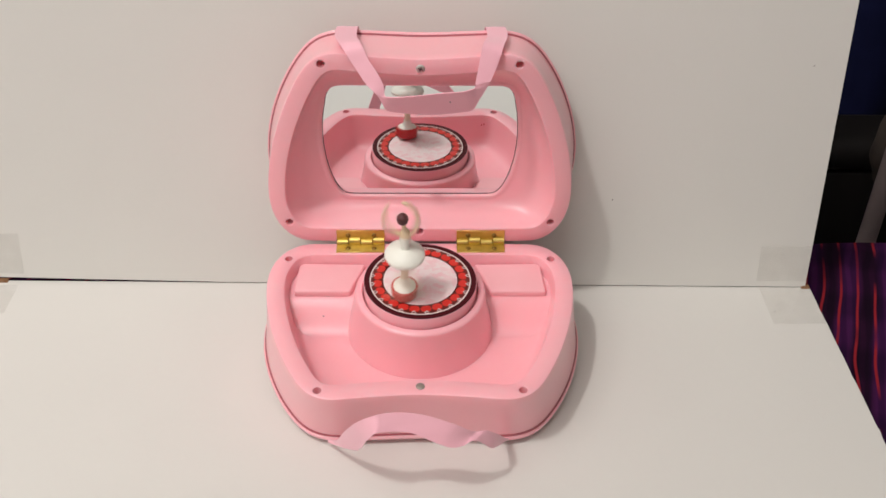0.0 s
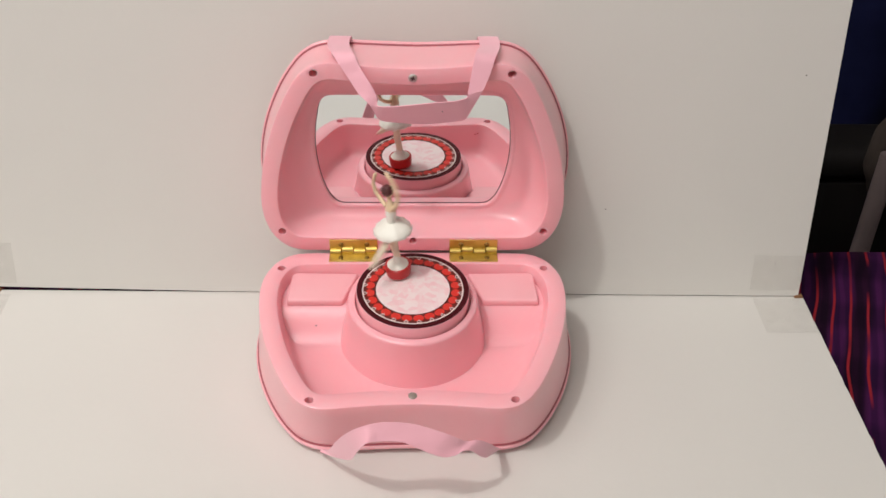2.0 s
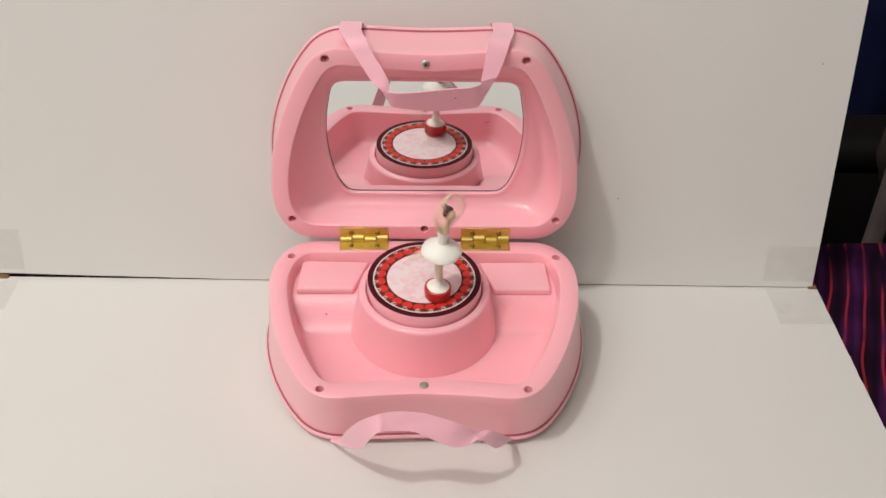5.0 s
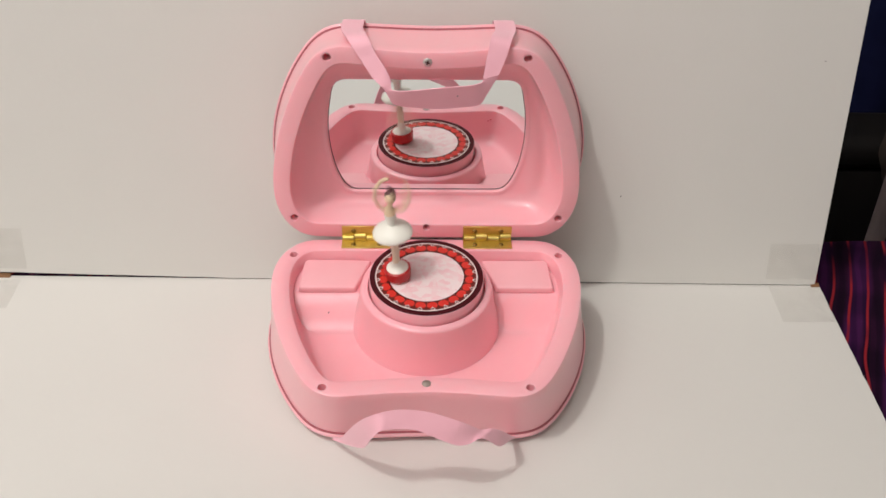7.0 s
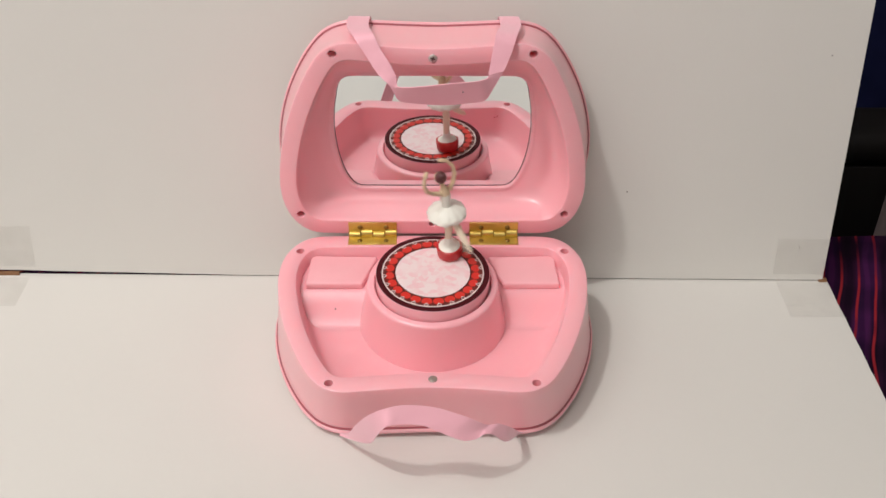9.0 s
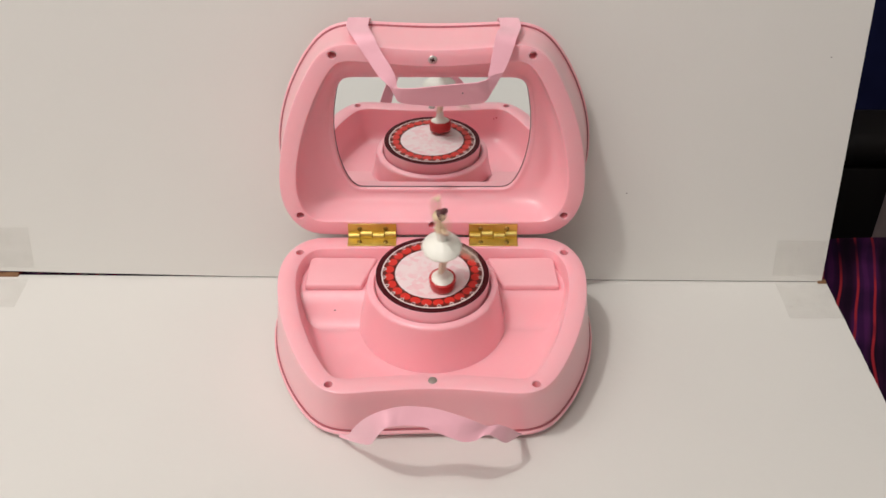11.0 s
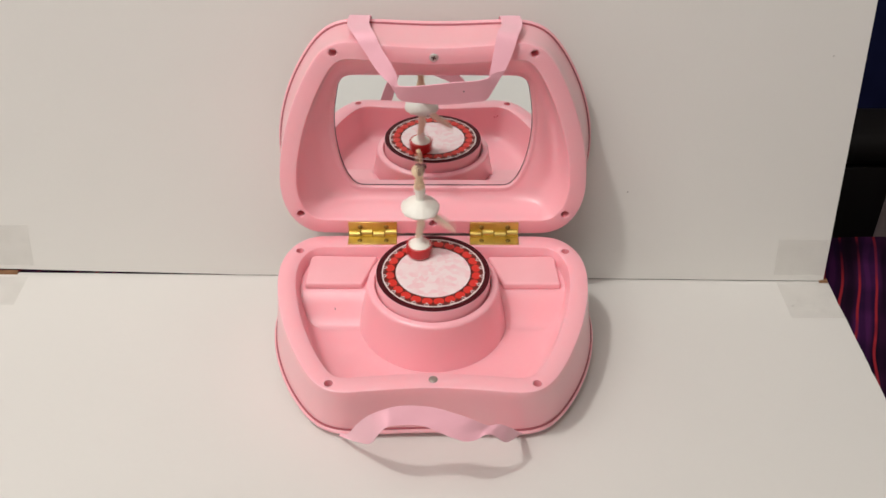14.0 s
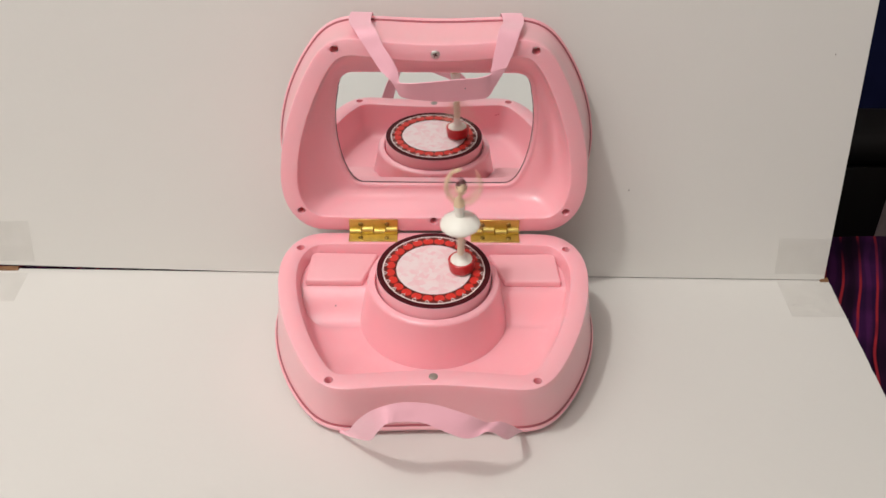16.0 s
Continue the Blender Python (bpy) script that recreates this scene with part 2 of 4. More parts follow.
def tube(path, radius, n=10, closed=False, bm=None):
    """A round tube along a path; radius may be a list."""
    bm = bm or bmesh.new()
    m = len(path)
    rad = radius if isinstance(radius, (list, tuple)) else [radius] * m
    rings = []
    for i, p in enumerate(path):
        p = Vector(p)
        a, b = Vector(path[(i - 1) % m if closed else max(i - 1, 0)]), Vector(path[(i + 1) % m if closed else min(i + 1, m - 1)])
        q = (b - a).to_track_quat("Z", "Y")
        rings.append([bm.verts.new(p + q @ Vector((rad[i] * math.cos(2 * math.pi * k / n), rad[i] * math.sin(2 * math.pi * k / n), 0))) for k in range(n)])
    made = []
    for i in range(m if closed else m - 1):
        p, q = rings[i], rings[(i + 1) % m]
        s = min(range(n), key=lambda k: (p[0].co - q[k].co).length)
        for k in range(n):
            made.append(bm.faces.new((p[k], p[(k + 1) % n], q[(k + 1 + s) % n], q[(k + s) % n])))
    if not closed:
        made += [bm.faces.new(rings[0]), bm.faces.new(rings[-1])]
    bmesh.ops.recalc_face_normals(bm, faces=made)
    return bm


def block(x0, x1, y0, y1, z0, z1, bevel=0.0, seg=2, bm=None):
    bm = bm or bmesh.new()
    m = Matrix.LocRotScale(((x0 + x1) / 2, (y0 + y1) / 2, (z0 + z1) / 2), None, (x1 - x0, y1 - y0, z1 - z0))
    got = bmesh.ops.create_cube(bm, size=1, matrix=m)
    if bevel:
        es = list({e for v in got["verts"] for e in v.link_edges})
        bmesh.ops.bevel(bm, geom=es, offset=bevel, segments=seg, profile=0.5, affect="EDGES")
    return bm


def spline(points, n=10):
    """A smooth path through the points."""
    p = [Vector(points[0])] + [Vector(q) for q in points] + [Vector(points[-1])]
    out = []
    for i in range(1, len(p) - 2):
        for k in range(n):
            s = k / n
            out.append(0.5 * (2 * p[i] + (p[i + 1] - p[i - 1]) * s + (2 * p[i - 1] - 5 * p[i] + 4 * p[i + 1] - p[i + 2]) * s * s
                              + (3 * p[i] - p[i - 1] - 3 * p[i + 1] + p[i + 2]) * s ** 3))
    return out + [p[-1]]


def drilled(ob, spots, radius, z0, z1):
    """Cuts round holes into a mesh, for good."""
    bm = bmesh.new()
    for x, y in spots:
        bmesh.ops.create_cone(bm, cap_ends=True, segments=20, radius1=radius * A, radius2=radius * A, depth=(z1 - z0) * A,
                              matrix=Matrix.Translation((x * A, y * A, (z0 + z1) / 2 * A)))
    me = bpy.data.meshes.new("cut")
    bm.to_mesh(me)
    bm.free()
    cut = new("cut", me)
    mod = ob.modifiers.new("cut", "BOOLEAN")
    mod.object, mod.operation, mod.solver = cut, "DIFFERENCE", "EXACT"
    held, ob.parent = ob.parent, None
    made = bpy.data.meshes.new_from_object(ob.evaluated_get(bpy.context.evaluated_depsgraph_get()))
    ob.modifiers.clear()
    ob.data, ob.parent = made, held
    ob.data.set_sharp_from_angle(angle=radians(40))
    bpy.data.objects.remove(cut)

# ---- the corner of white card ----


def structure(name, bm, material, label, scale=1.0, smooth=0):
    ob = finish(name, bm, material, None, "", scale, smooth)
    return tagged(ob, label, name.split("_")[0], "", "structure")


WALL_Y, WALL_TURN, LEAN = 0.0267, -0.82, 10.2
CORNER = pose(0, WALL_Y, 0, 0, 0, WALL_TURN) @ pose(0, 0, 0, -LEAN)


def card_floor():
    bm = bmesh.new()
    front, back = -0.31, 0.0240
    n = 60
    rows = []
    for k, z in enumerate((0.0, -0.004)):
        right = [(0.2465 + 0.0006 * noise.noise(Vector((0, i * 0.9, 3))), back + (front - back) * i / n, z) for i in range(n + 1)]
        left = [(-0.42, front, z), (-0.42, back + 0.0097, z)]
        rows.append([bm.verts.new(p) for p in right + left])
    bm.faces.new(rows[0])
    bm.faces.new(rows[1])
    m = len(rows[0])
    for i in range(m):
        bm.faces.new((rows[0][i], rows[0][(i + 1) % m], rows[1][(i + 1) % m], rows[1][i]))
    bmesh.ops.recalc_face_normals(bm, faces=bm.faces)
    return structure("floor", bm, CARD, "large sheet of white card lying on a purple cloth")


def card_wall():
    """The leaning card; its lower edge lifts off the other card towards one end."""
    bm = bmesh.new()
    n, rings = 60, []
    for i in range(n + 1):
        x = -0.42 + 0.6635 * i / n
        lift = 0.0008 + 0.0022 * max(0.0, (-0.10 - x) / 0.16) ** 1.3 + (0.0004 * noise.noise(Vector((x * 45, 1, 2))) if x < -0.12 else 0.0)
        wide = 0.0052 * max(0.0, x / 0.2435)
        rings.append([bm.verts.new(p) for p in ((x, 0.0, lift), (x + wide, 0.0, 0.33), (x + wide, 0.004, 0.33), (x, 0.004, lift))])
    for p, q in zip(rings, rings[1:]):
        for k in range(4):
            bm.faces.new((p[k], p[(k + 1) % 4], q[(k + 1) % 4], q[k]))
    bm.faces.new(rings[0])
    bm.faces.new(rings[-1])
    bmesh.ops.recalc_face_normals(bm, faces=bm.faces)
    ob = structure("wall_north", bm, CARD, "sheet of white card leaning back behind the pink box", smooth=30)
    ob.matrix_world = CORNER
    return ob


def tape(name, quad, on_wall, label):
    """A thin strip of clear tape with a slightly wavy edge."""
    bm = bmesh.new()
    x0, x1, a, b = quad
    n = 10
    rings = []
    for i in range(n + 1):
        x = x0 + (x1 - x0) * i / n
        e = 0.0006 * noise.noise(Vector((i * 0.7, a * 50, 1)))
        pts = []
        for s, h in ((a + e, 0.0004), (b - e, 0.0004), (b - e, 0.0008), (a + e, 0.0008)):
            pts.append(bm.verts.new((x, -h, s) if on_wall else (x, s, h)))
        rings.append(pts)
    for p, q in zip(rings, rings[1:]):
        for k in range(4):
            bm.faces.new((p[k], p[(k + 1) % 4], q[(k + 1) % 4], q[k]))
    bm.faces.new(rings[0])
    bm.faces.new(rings[-1])
    bmesh.ops.recalc_face_normals(bm, faces=bm.faces)
    ob = finish("sticky_tape", bm, TAPE, None, "", 1.0, 0)
    if on_wall:
        ob.matrix_world = CORNER
    return tagged(ob, label, "tape", "strips of tape on the card")


def speck(x, z, on_wall, r=0.0007):
    bm = bmesh.new()
    bmesh.ops.create_icosphere(bm, subdivisions=1, radius=r, matrix=Matrix.Diagonal((1.2, 0.35, 1, 1)) if on_wall else Matrix.Diagonal((1.2, 1, 0.35, 1)))
    ob = finish("speck", bm, SPECK, None, "", 1.0, 40)
    ob.matrix_world = CORNER @ pose(x, 0, z) if on_wall else pose(x, z, 0.0)
    return tagged(ob, "tiny dark speck of dirt on the white card", "dirt", "specks on the card")


def bare_edge(x0, x1, y, z, label):
    """Torn brown paper core showing where the two cards meet."""
    bm = bmesh.new()
    n = 8
    rings = []
    for i in range(n + 1):
        x = x0 + (x1 - x0) * i / n
        h = 0.0016 + 0.0007 * noise.noise(Vector((i * 0.8, 2, x0 * 30)))
        rings.append([bm.verts.new((x, y + dy, z + dz)) for dy, dz in ((-0.0012, 0), (0.0014, 0), (0.0014, h), (-0.0006, h * 0.7))])
    for p, q in zip(rings, rings[1:]):
        for k in range(4):
            bm.faces.new((p[k], p[(k + 1) % 4], q[(k + 1) % 4], q[k]))
    bm.faces.new(rings[0])
    bm.faces.new(rings[-1])
    bmesh.ops.recalc_face_normals(bm, faces=bm.faces)
    return tagged(finish("cardboard_edge", bm, KRAFT, None, "", 1.0, 0), label, "cardboard", "bare edges of the cards")


def bed_cover():
    """The cloth on which the cards lie, in soft folds."""
    bm = bmesh.new()
    nx, ny = 110, 70
    g = []
    for j in range(ny + 1):
        row = []
        for i in range(nx + 1):
            x, y = -0.9 + 2.1 * i / nx, -0.8 + 0.90 * j / ny
            z = -0.010 + 0.0045 * noise.noise(Vector((x * 6, y * 9, 0.3))) + 0.002 * noise.noise(Vector((x * 21, y * 16, 4)))
            if -0.45 < x < 0.26 and y < 0.06:
                z = min(z, -0.0055)
            z -= 0.10 * max(0.0, (y - 0.085) / 0.015) ** 2 if y > 0.085 else 0
            row.append(bm.verts.new((x, y, z)))
        g.append(row)
    for j in range(ny):
        for i in range(nx):
            bm.faces.new((g[j][i], g[j][i + 1], g[j + 1][i + 1], g[j + 1][i]))
    top = list(bm.faces)
    got = bmesh.ops.extrude_face_region(bm, geom=top)
    for v in got["geom"]:
        if isinstance(v, bmesh.types.BMVert):
            v.co.z = -0.62
    bmesh.ops.recalc_face_normals(bm, faces=bm.faces)
    ob = finish("bed_cover", bm, PLAID, None, "", 1.0, 60)
    return tagged(ob, "purple plaid cloth with thin red stripes under the card", "cloth")


def room():
    """Plain walls, flooring and ceiling that close the place."""
    x0, x1, y0, y1, z0, z1 = -1.7, 1.9, -2.2, 1.1, -0.62, 1.9
    t = 0.1
    structure("flooring", block(x0, x1, y0, y1, z0 - t, z0), FLOORING, "brown flooring of the room")
    structure("ceiling", block(x0, x1, y0, y1, z1, z1 + t), WALLS, "off-white painted ceiling")
    structure("wall_south", block(x0, x1, y0 - t, y0, z0, z1), WALLS, "off-white painted wall of the room")
    # out of view; kept off-white as a reflector for the box's shaded side
    structure("wall_east", block(x1, x1 + t, y0, y1, z0, z1), WALLS, "off-white painted wall of the room")
    structure("wall_west", block(x0 - t, x0, y0, y1, z0, z1), WALLS, "off-white painted wall of the room")
    structure("wall_back", block(x0, x1, y1, y1 + t, z0, z1), WALLS, "off-white painted wall behind a dark curtain")


def curtain():
    bm = bmesh.new()
    n = 160
    rings = []
    for i in range(n + 1):
        x = 0.05 + 1.5 * i / n
        d = 0.018 * math.sin(x * 46) + 0.012 * math.sin(x * 19 + 1)
        rings.append([bm.verts.new((x, y + d, z)) for y, z in ((0.62, -0.6), (0.60, 0.9), (0.612, 0.9), (0.632, -0.6))])
    for p, q in zip(rings, rings[1:]):
        for k in range(4):
            bm.faces.new((p[k], p[(k + 1) % 4], q[(k + 1) % 4], q[k]))
    bm.faces.new(rings[0])
    bm.faces.new(rings[-1])
    bmesh.ops.recalc_face_normals(bm, faces=bm.faces)
    return tagged(finish("curtain", bm, NAVY, None, "", 1.0, 60), "dark navy cloth hanging in the shadow behind the card", "curtain")


def dark_backing():
    # added box, its near-black colour keeps the space behind the bed dark
    thing = tagged(new("cabinet"), "near-black box added to darken the background behind the bed", "cabinet")
    finish("body", block(0.16, 1.2, 0.305, 0.36, -0.61, -0.085, 0.004), BLACK, thing, "", 1.0, 30)
    finish("top", block(0.15, 1.21, 0.30, 0.365, -0.085, -0.052, 0.015, 4), BLACK, thing, "", 1.0, 30)
    return thing


def draped_cloth():
    bm = bmesh.new()
    bmesh.ops.create_icosphere(bm, subdivisions=4, radius=1)
    for v in bm.verts:
        p = v.co
        k = 1 + 0.12 * noise.noise(p * 2.2)
        v.co = Vector((0.026 * p.x * k, 0.020 * p.y * k, 0.048 * p.z * k))
    ob = finish("dark_cloth", bm, BAG, None, "", 1.0, 60)
    ob.matrix_world = pose(0.412, 0.275, -0.040)
    return tagged(ob, "dark brown cloth draped over the end of the tube", "cloth")


def pole():
    bm = tube([(0.352, 0.232, -0.61), (0.379, 0.232, -0.140), (0.387, 0.240, -0.020)], 0.0078, 16)
    return tagged(finish("pole", bm, POLE, None, "", 1.0, 40), "grey metal tube leaning behind the bed", "pole")


card_floor()
card_wall()
tape("sticky_tape", (-0.31, -0.2475, 0.006, 0.033), True, "strip of clear tape on the upright card")
tape("sticky_tape", (-0.31, -0.2510, -0.002, 0.026), False, "strip of clear tape on the lying card")
tape("sticky_tape", (0.2120, 0.2432, 0.005, 0.029), True, "strip of clear tape beside the card's corner")
tape("sticky_tape", (0.2140, 0.2460, -0.013, 0.0215), False, "strip of clear tape beside the card's corner")
for sx, sz in ((0.227, 0.1435), (0.117, 0.059), (0.226, 0.023)):
    speck(sx, sz, True, 0.0004)
speck(0.218, -0.001, False, 0.0005)
bare_edge(-0.30, -0.2585, 0.0303, 0.0, "torn brown edge between the white cards")
bare_edge(0.2410, 0.2462, 0.0232, 0.0, "torn brown corner between the white cards")
bed_cover()
room()
curtain()
dark_backing()
draped_cloth()
pole()

# ---- the pink box ----
RIM = polar(outline([[(0, 0.007), (0.3, 0.007), (0.6, 0.007), (0.84, 0.015)], [(0.84, 0.015), (1.03, 0.026), (1.14, 0.22), (1.137, 0.46)],
                     [(1.137, 0.46), (1.13, 0.80), (1.0, 1.18), (0.86, 1.43)], [(0.86, 1.43), (0.78, 1.57), (0.70, 1.632), (0.55, 1.624)],
                     [(0.55, 1.624), (0.36, 1.605), (0.18, 1.585), (0, 1.583)]]))
SEAM = polar(outline([[(0, 0.0), (0.3, 0.0), (0.6, 0.0), (0.84, 0.0)], [(0.84, 0.0), (1.06, 0.0), (1.19, 0.2), (1.185, 0.5)],
                      [(1.185, 0.5), (1.18, 0.85), (1.03, 1.18), (0.90, 1.36)], [(0.90, 1.36), (0.82, 1.47), (0.74, 1.545), (0.55, 1.545)],
                      [(0.55, 1.545), (0.36, 1.54), (0.18, 1.526), (0, 1.526)]]))
GLASS = polar(outline([[(0, 0.272), (0.3, 0.272), (0.45, 0.272), (0.545, 0.274)], [(0.545, 0.274), (0.62, 0.28), (0.66, 0.38), (0.69, 0.48)],
                       [(0.69, 0.48), (0.745, 0.68), (0.745, 0.9), (0.705, 1.08)], [(0.705, 1.08), (0.695, 1.17), (0.67, 1.24), (0.58, 1.24)],
                       [(0.58, 1.24), (0.4, 1.24), (0.2, 1.24), (0, 1.24)]]))


def mixed(a, b, s):
    return a * (1 - s) + b * s


def outer_loops():
    """From the dome of a half, past its seam, up to the rim."""
    low = inset(SEAM, 0.012)
    out = [(low * 0.12, 0.610), (low * 0.45, 0.603), (low * 0.75, 0.585), (low * 0.90, 0.560), (low * 0.965, 0.535), (low, 0.508)]
    out += [(inset(SEAM, 0.018), 0.478), (inset(SEAM, 0.018), 0.466), (SEAM, 0.460)]
    for s in (0.75, 0.5, 0.25):
        out.append((mixed(RIM, SEAM, s) - 0.004 * math.sin(math.pi * s), 0.46 * s))
    return out + [(RIM, 0.012), (inset(RIM, 0.002), 0.004), (inset(RIM, 0.008), 0.0)]


def piping(side, parent):
    p = [(SKEW[side] + r * math.cos(t), -(CV + r * math.sin(t)), side * 0.488) for r, t in zip(SEAM, ANG)]
    part("piping", tube(p, 0.021, 10, True), PINK, parent)
    # a dark red tube gives the moulded groove its shade by colour
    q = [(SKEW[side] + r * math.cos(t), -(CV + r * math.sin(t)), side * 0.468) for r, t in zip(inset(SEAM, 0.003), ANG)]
    part("seam_groove_shade", tube(q, 0.0130, 6, True), GROOVE_SHADE, parent, "thin groove above the piping, its shade coloured dark red")


HOLES = [(-1, 0.195), (1, 0.195), (-0.689, 1.545), (0.689, 1.545), (0, 0.105)]


def screw_holes(side, parent):
    for x, v in HOLES:
        bm = bmesh.new()
        bmesh.ops.create_cone(bm, cap_ends=True, segments=16, radius1=0.017, radius2=0.015, depth=0.02,
                              matrix=Matrix.Translation((x, -v, side * 0.085)))
        part("screw", bm, STEEL, parent, "small steel screw deep in its hole")


def base_half(thing):
    inner = [(inset(RIM, 0.122), 0.0), (inset(RIM, 0.132), 0.006), (inset(RIM, 0.137), 0.022), (inset(RIM, 0.150), 0.10), (inset(RIM, 0.170), 0.20),
             (inset(RIM, 0.195), 0.262), (inset(RIM, 0.235), 0.290), (inset(RIM, 0.29), 0.300)]
    base = part("base", shell(outer_loops() + inner, -1), PINK, thing, "pink plastic lower half with a storage tray")
    drilled(base, [(x, -v) for x, v in HOLES], 0.030, -0.09, 0.05)
    piping(-1, base)
    screw_holes(-1, base)
    # rear shelf on both sides of the stage, sloping into the tray
    bm = bmesh.new()
    prof = [(0.09, -0.33), (0.09, -0.075), (0.145, -0.100), (0.17, -0.112)]
    for k in range(15):
        s = k / 14
        prof.append((0.46 + 0.29 * s, -0.116 - 0.185 * s * s * (3 - 2 * s)))
    prof.append((0.75, -0.33))
    ends = []
    for x in (-1.03, 1.03):
        ends.append([bm.verts.new((x, -v, z)) for v, z in prof])
    for i in range(len(prof)):
        j = (i + 1) % len(prof)
        bm.faces.new((ends[0][i], ends[0][j], ends[1][j], ends[1][i]))
    bm.faces.new(ends[0])
    bm.faces.new(ends[1])
    bmesh.ops.recalc_face_normals(bm, faces=bm.faces)
    part("shelf", bm, PINK, base)
    for s in (-1, 1):
        bm = bmesh.new()
        quad = [(0.415, 0.175), (0.925, 0.165), (0.945, 0.492), (0.522, 0.492)]
        lo = [bm.verts.new((s * x, -v, -0.125)) for x, v in quad]
        hi = [bm.verts.new((s * (x * 0.99 + 0.007), -(v * 0.98 + 0.006), -0.066)) for x, v in quad]
        bm.faces.new(hi)
        bm.faces.new(lo)
        for i in range(4):
            bm.faces.new((lo[i], lo[(i + 1) % 4], hi[(i + 1) % 4], hi[i]))
        bmesh.ops.recalc_face_normals(bm, faces=bm.faces)
        bmesh.ops.bevel(bm, geom=[e for e in bm.edges], offset=0.016, segments=3, profile=0.5, affect="EDGES")
        part("pad", bm, PINK_ROUGH, base, "raised pink pad with a stippled top")
    bm = turned([(0.001, 0.004), (0.026, 0.004), (0.030, 0.001), (0.030, -0.02), (0.001, -0.02)], 24, False)
    bmesh.ops.translate(bm, verts=bm.verts, vec=(0, -1.512, 0.002))
    part("magnet", bm, MAGNET, base, "round grey magnet set into the rim")
    return base


def stage(thing):
    body = part("plinth", turned([(0.43, -0.33), (0.548, -0.33), (0.544, -0.30), (0.536, -0.27), (0.522, -0.20), (0.496, -0.08), (0.480, 0.02), (0.476, 0.046),
                                  (0.472, 0.058), (0.464, 0.066), (0.451, 0.070), (0.428, 0.074), (0.422, 0.068), (0.418, 0.02), (0.30, 0.02)], 96), PINK, thing,
                "pink drum that carries the round stage")
    body.matrix_basis = pose(0, -STAGE_V * A, 0)
    z = STAGE_Z
    drum = part("stage", turned([(0.05, 0.03), (0.408, 0.03), (0.410, 0.05), (0.410, z - 0.012), (0.406, z - 0.004), (0.395, z - 0.003), (0.05, z - 0.003)], 96),
                PINK, body)
    for name, r0, r1, m, lift in (("dark_rim", 0.367, 0.4065, MAROON, 0.0), ("cream_ring", 0.358, 0.367, CREAM, 0.0008), ("heart_band", 0.274, 0.358, BROWN_RED, 0.0),
                                  ("thin_ring", 0.268, 0.274, MAROON, 0.0008)):
        part(name, turned([(r0, z - 0.004), (r0, z + lift), (r1, z + lift), (r1, z - 0.004)], 96, False), m, drum, "", 20)
    part("centre_disc", turned([(0.001, z - 0.004), (0.268, z - 0.004), (0.268, z), (0.001, z)], 96, False), PETALS, drum, "pale disc printed with pink petals", 20)
    # hearts: one mesh each, shared between alike pieces
    heart = []
    for k in range(28):
        u = 2 * math.pi * k / 28
        heart.append((0.0375 * math.sin(u), 0.0315 * math.cos(u) - 0.010 * math.exp(-(min(u, 2 * math.pi - u) / 0.4) ** 2)))
    bm = bmesh.new()
    hi = [bm.verts.new((x, y, z + 0.0030)) for x, y in heart]
    lo = [bm.verts.new((x * 1.02, y * 1.02, z - 0.002)) for x, y in heart]
    bm.faces.new(hi)
    for i in range(28):
        bm.faces.new((lo[i], lo[(i + 1) % 28], hi[(i + 1) % 28], hi[i]))
    bmesh.ops.recalc_face_normals(bm, faces=bm.faces)
    first = part("heart", bm, RED_PRINT, drum, "", 0)
    vee = bmesh.new()
    turns = [2 * math.pi * k / 24 for k in range(24)]
    rings = [[vee.verts.new((f * 0.0160 * math.sin(u) ** 3, f * 0.00125 * (13 * math.cos(u) - 5 * math.cos(2 * u) - 2 * math.cos(3 * u) - math.cos(4 * u)), z + h))
              for u in turns] for f, h in ((1.0, 0.001), (1.0, 0.0045), (0.70, 0.0045), (0.70, 0.001))]
    for lower, upper in zip(rings, rings[1:]):
        for k in range(24):
            vee.faces.new((lower[k], lower[(k + 1) % 24], upper[(k + 1) % 24], upper[k]))
    bmesh.ops.recalc_face_normals(vee, faces=vee.faces)
    trim = part("heart_outline", vee, CREAM, drum, "small cream outline of a heart", 0)
    n = 24
    for i in range(n):
        a = 2 * math.pi * (i + 0.5) / n
        for src, r in ((first, 0.3105), (trim, 0.348)):
            ob = src if i == 0 else new(src.name.split(".")[0], src.data)
            ob.parent = drum
            ob.matrix_basis = Matrix.Rotation(a, 4, "Z") @ Matrix.Translation((0, r * A, 0))


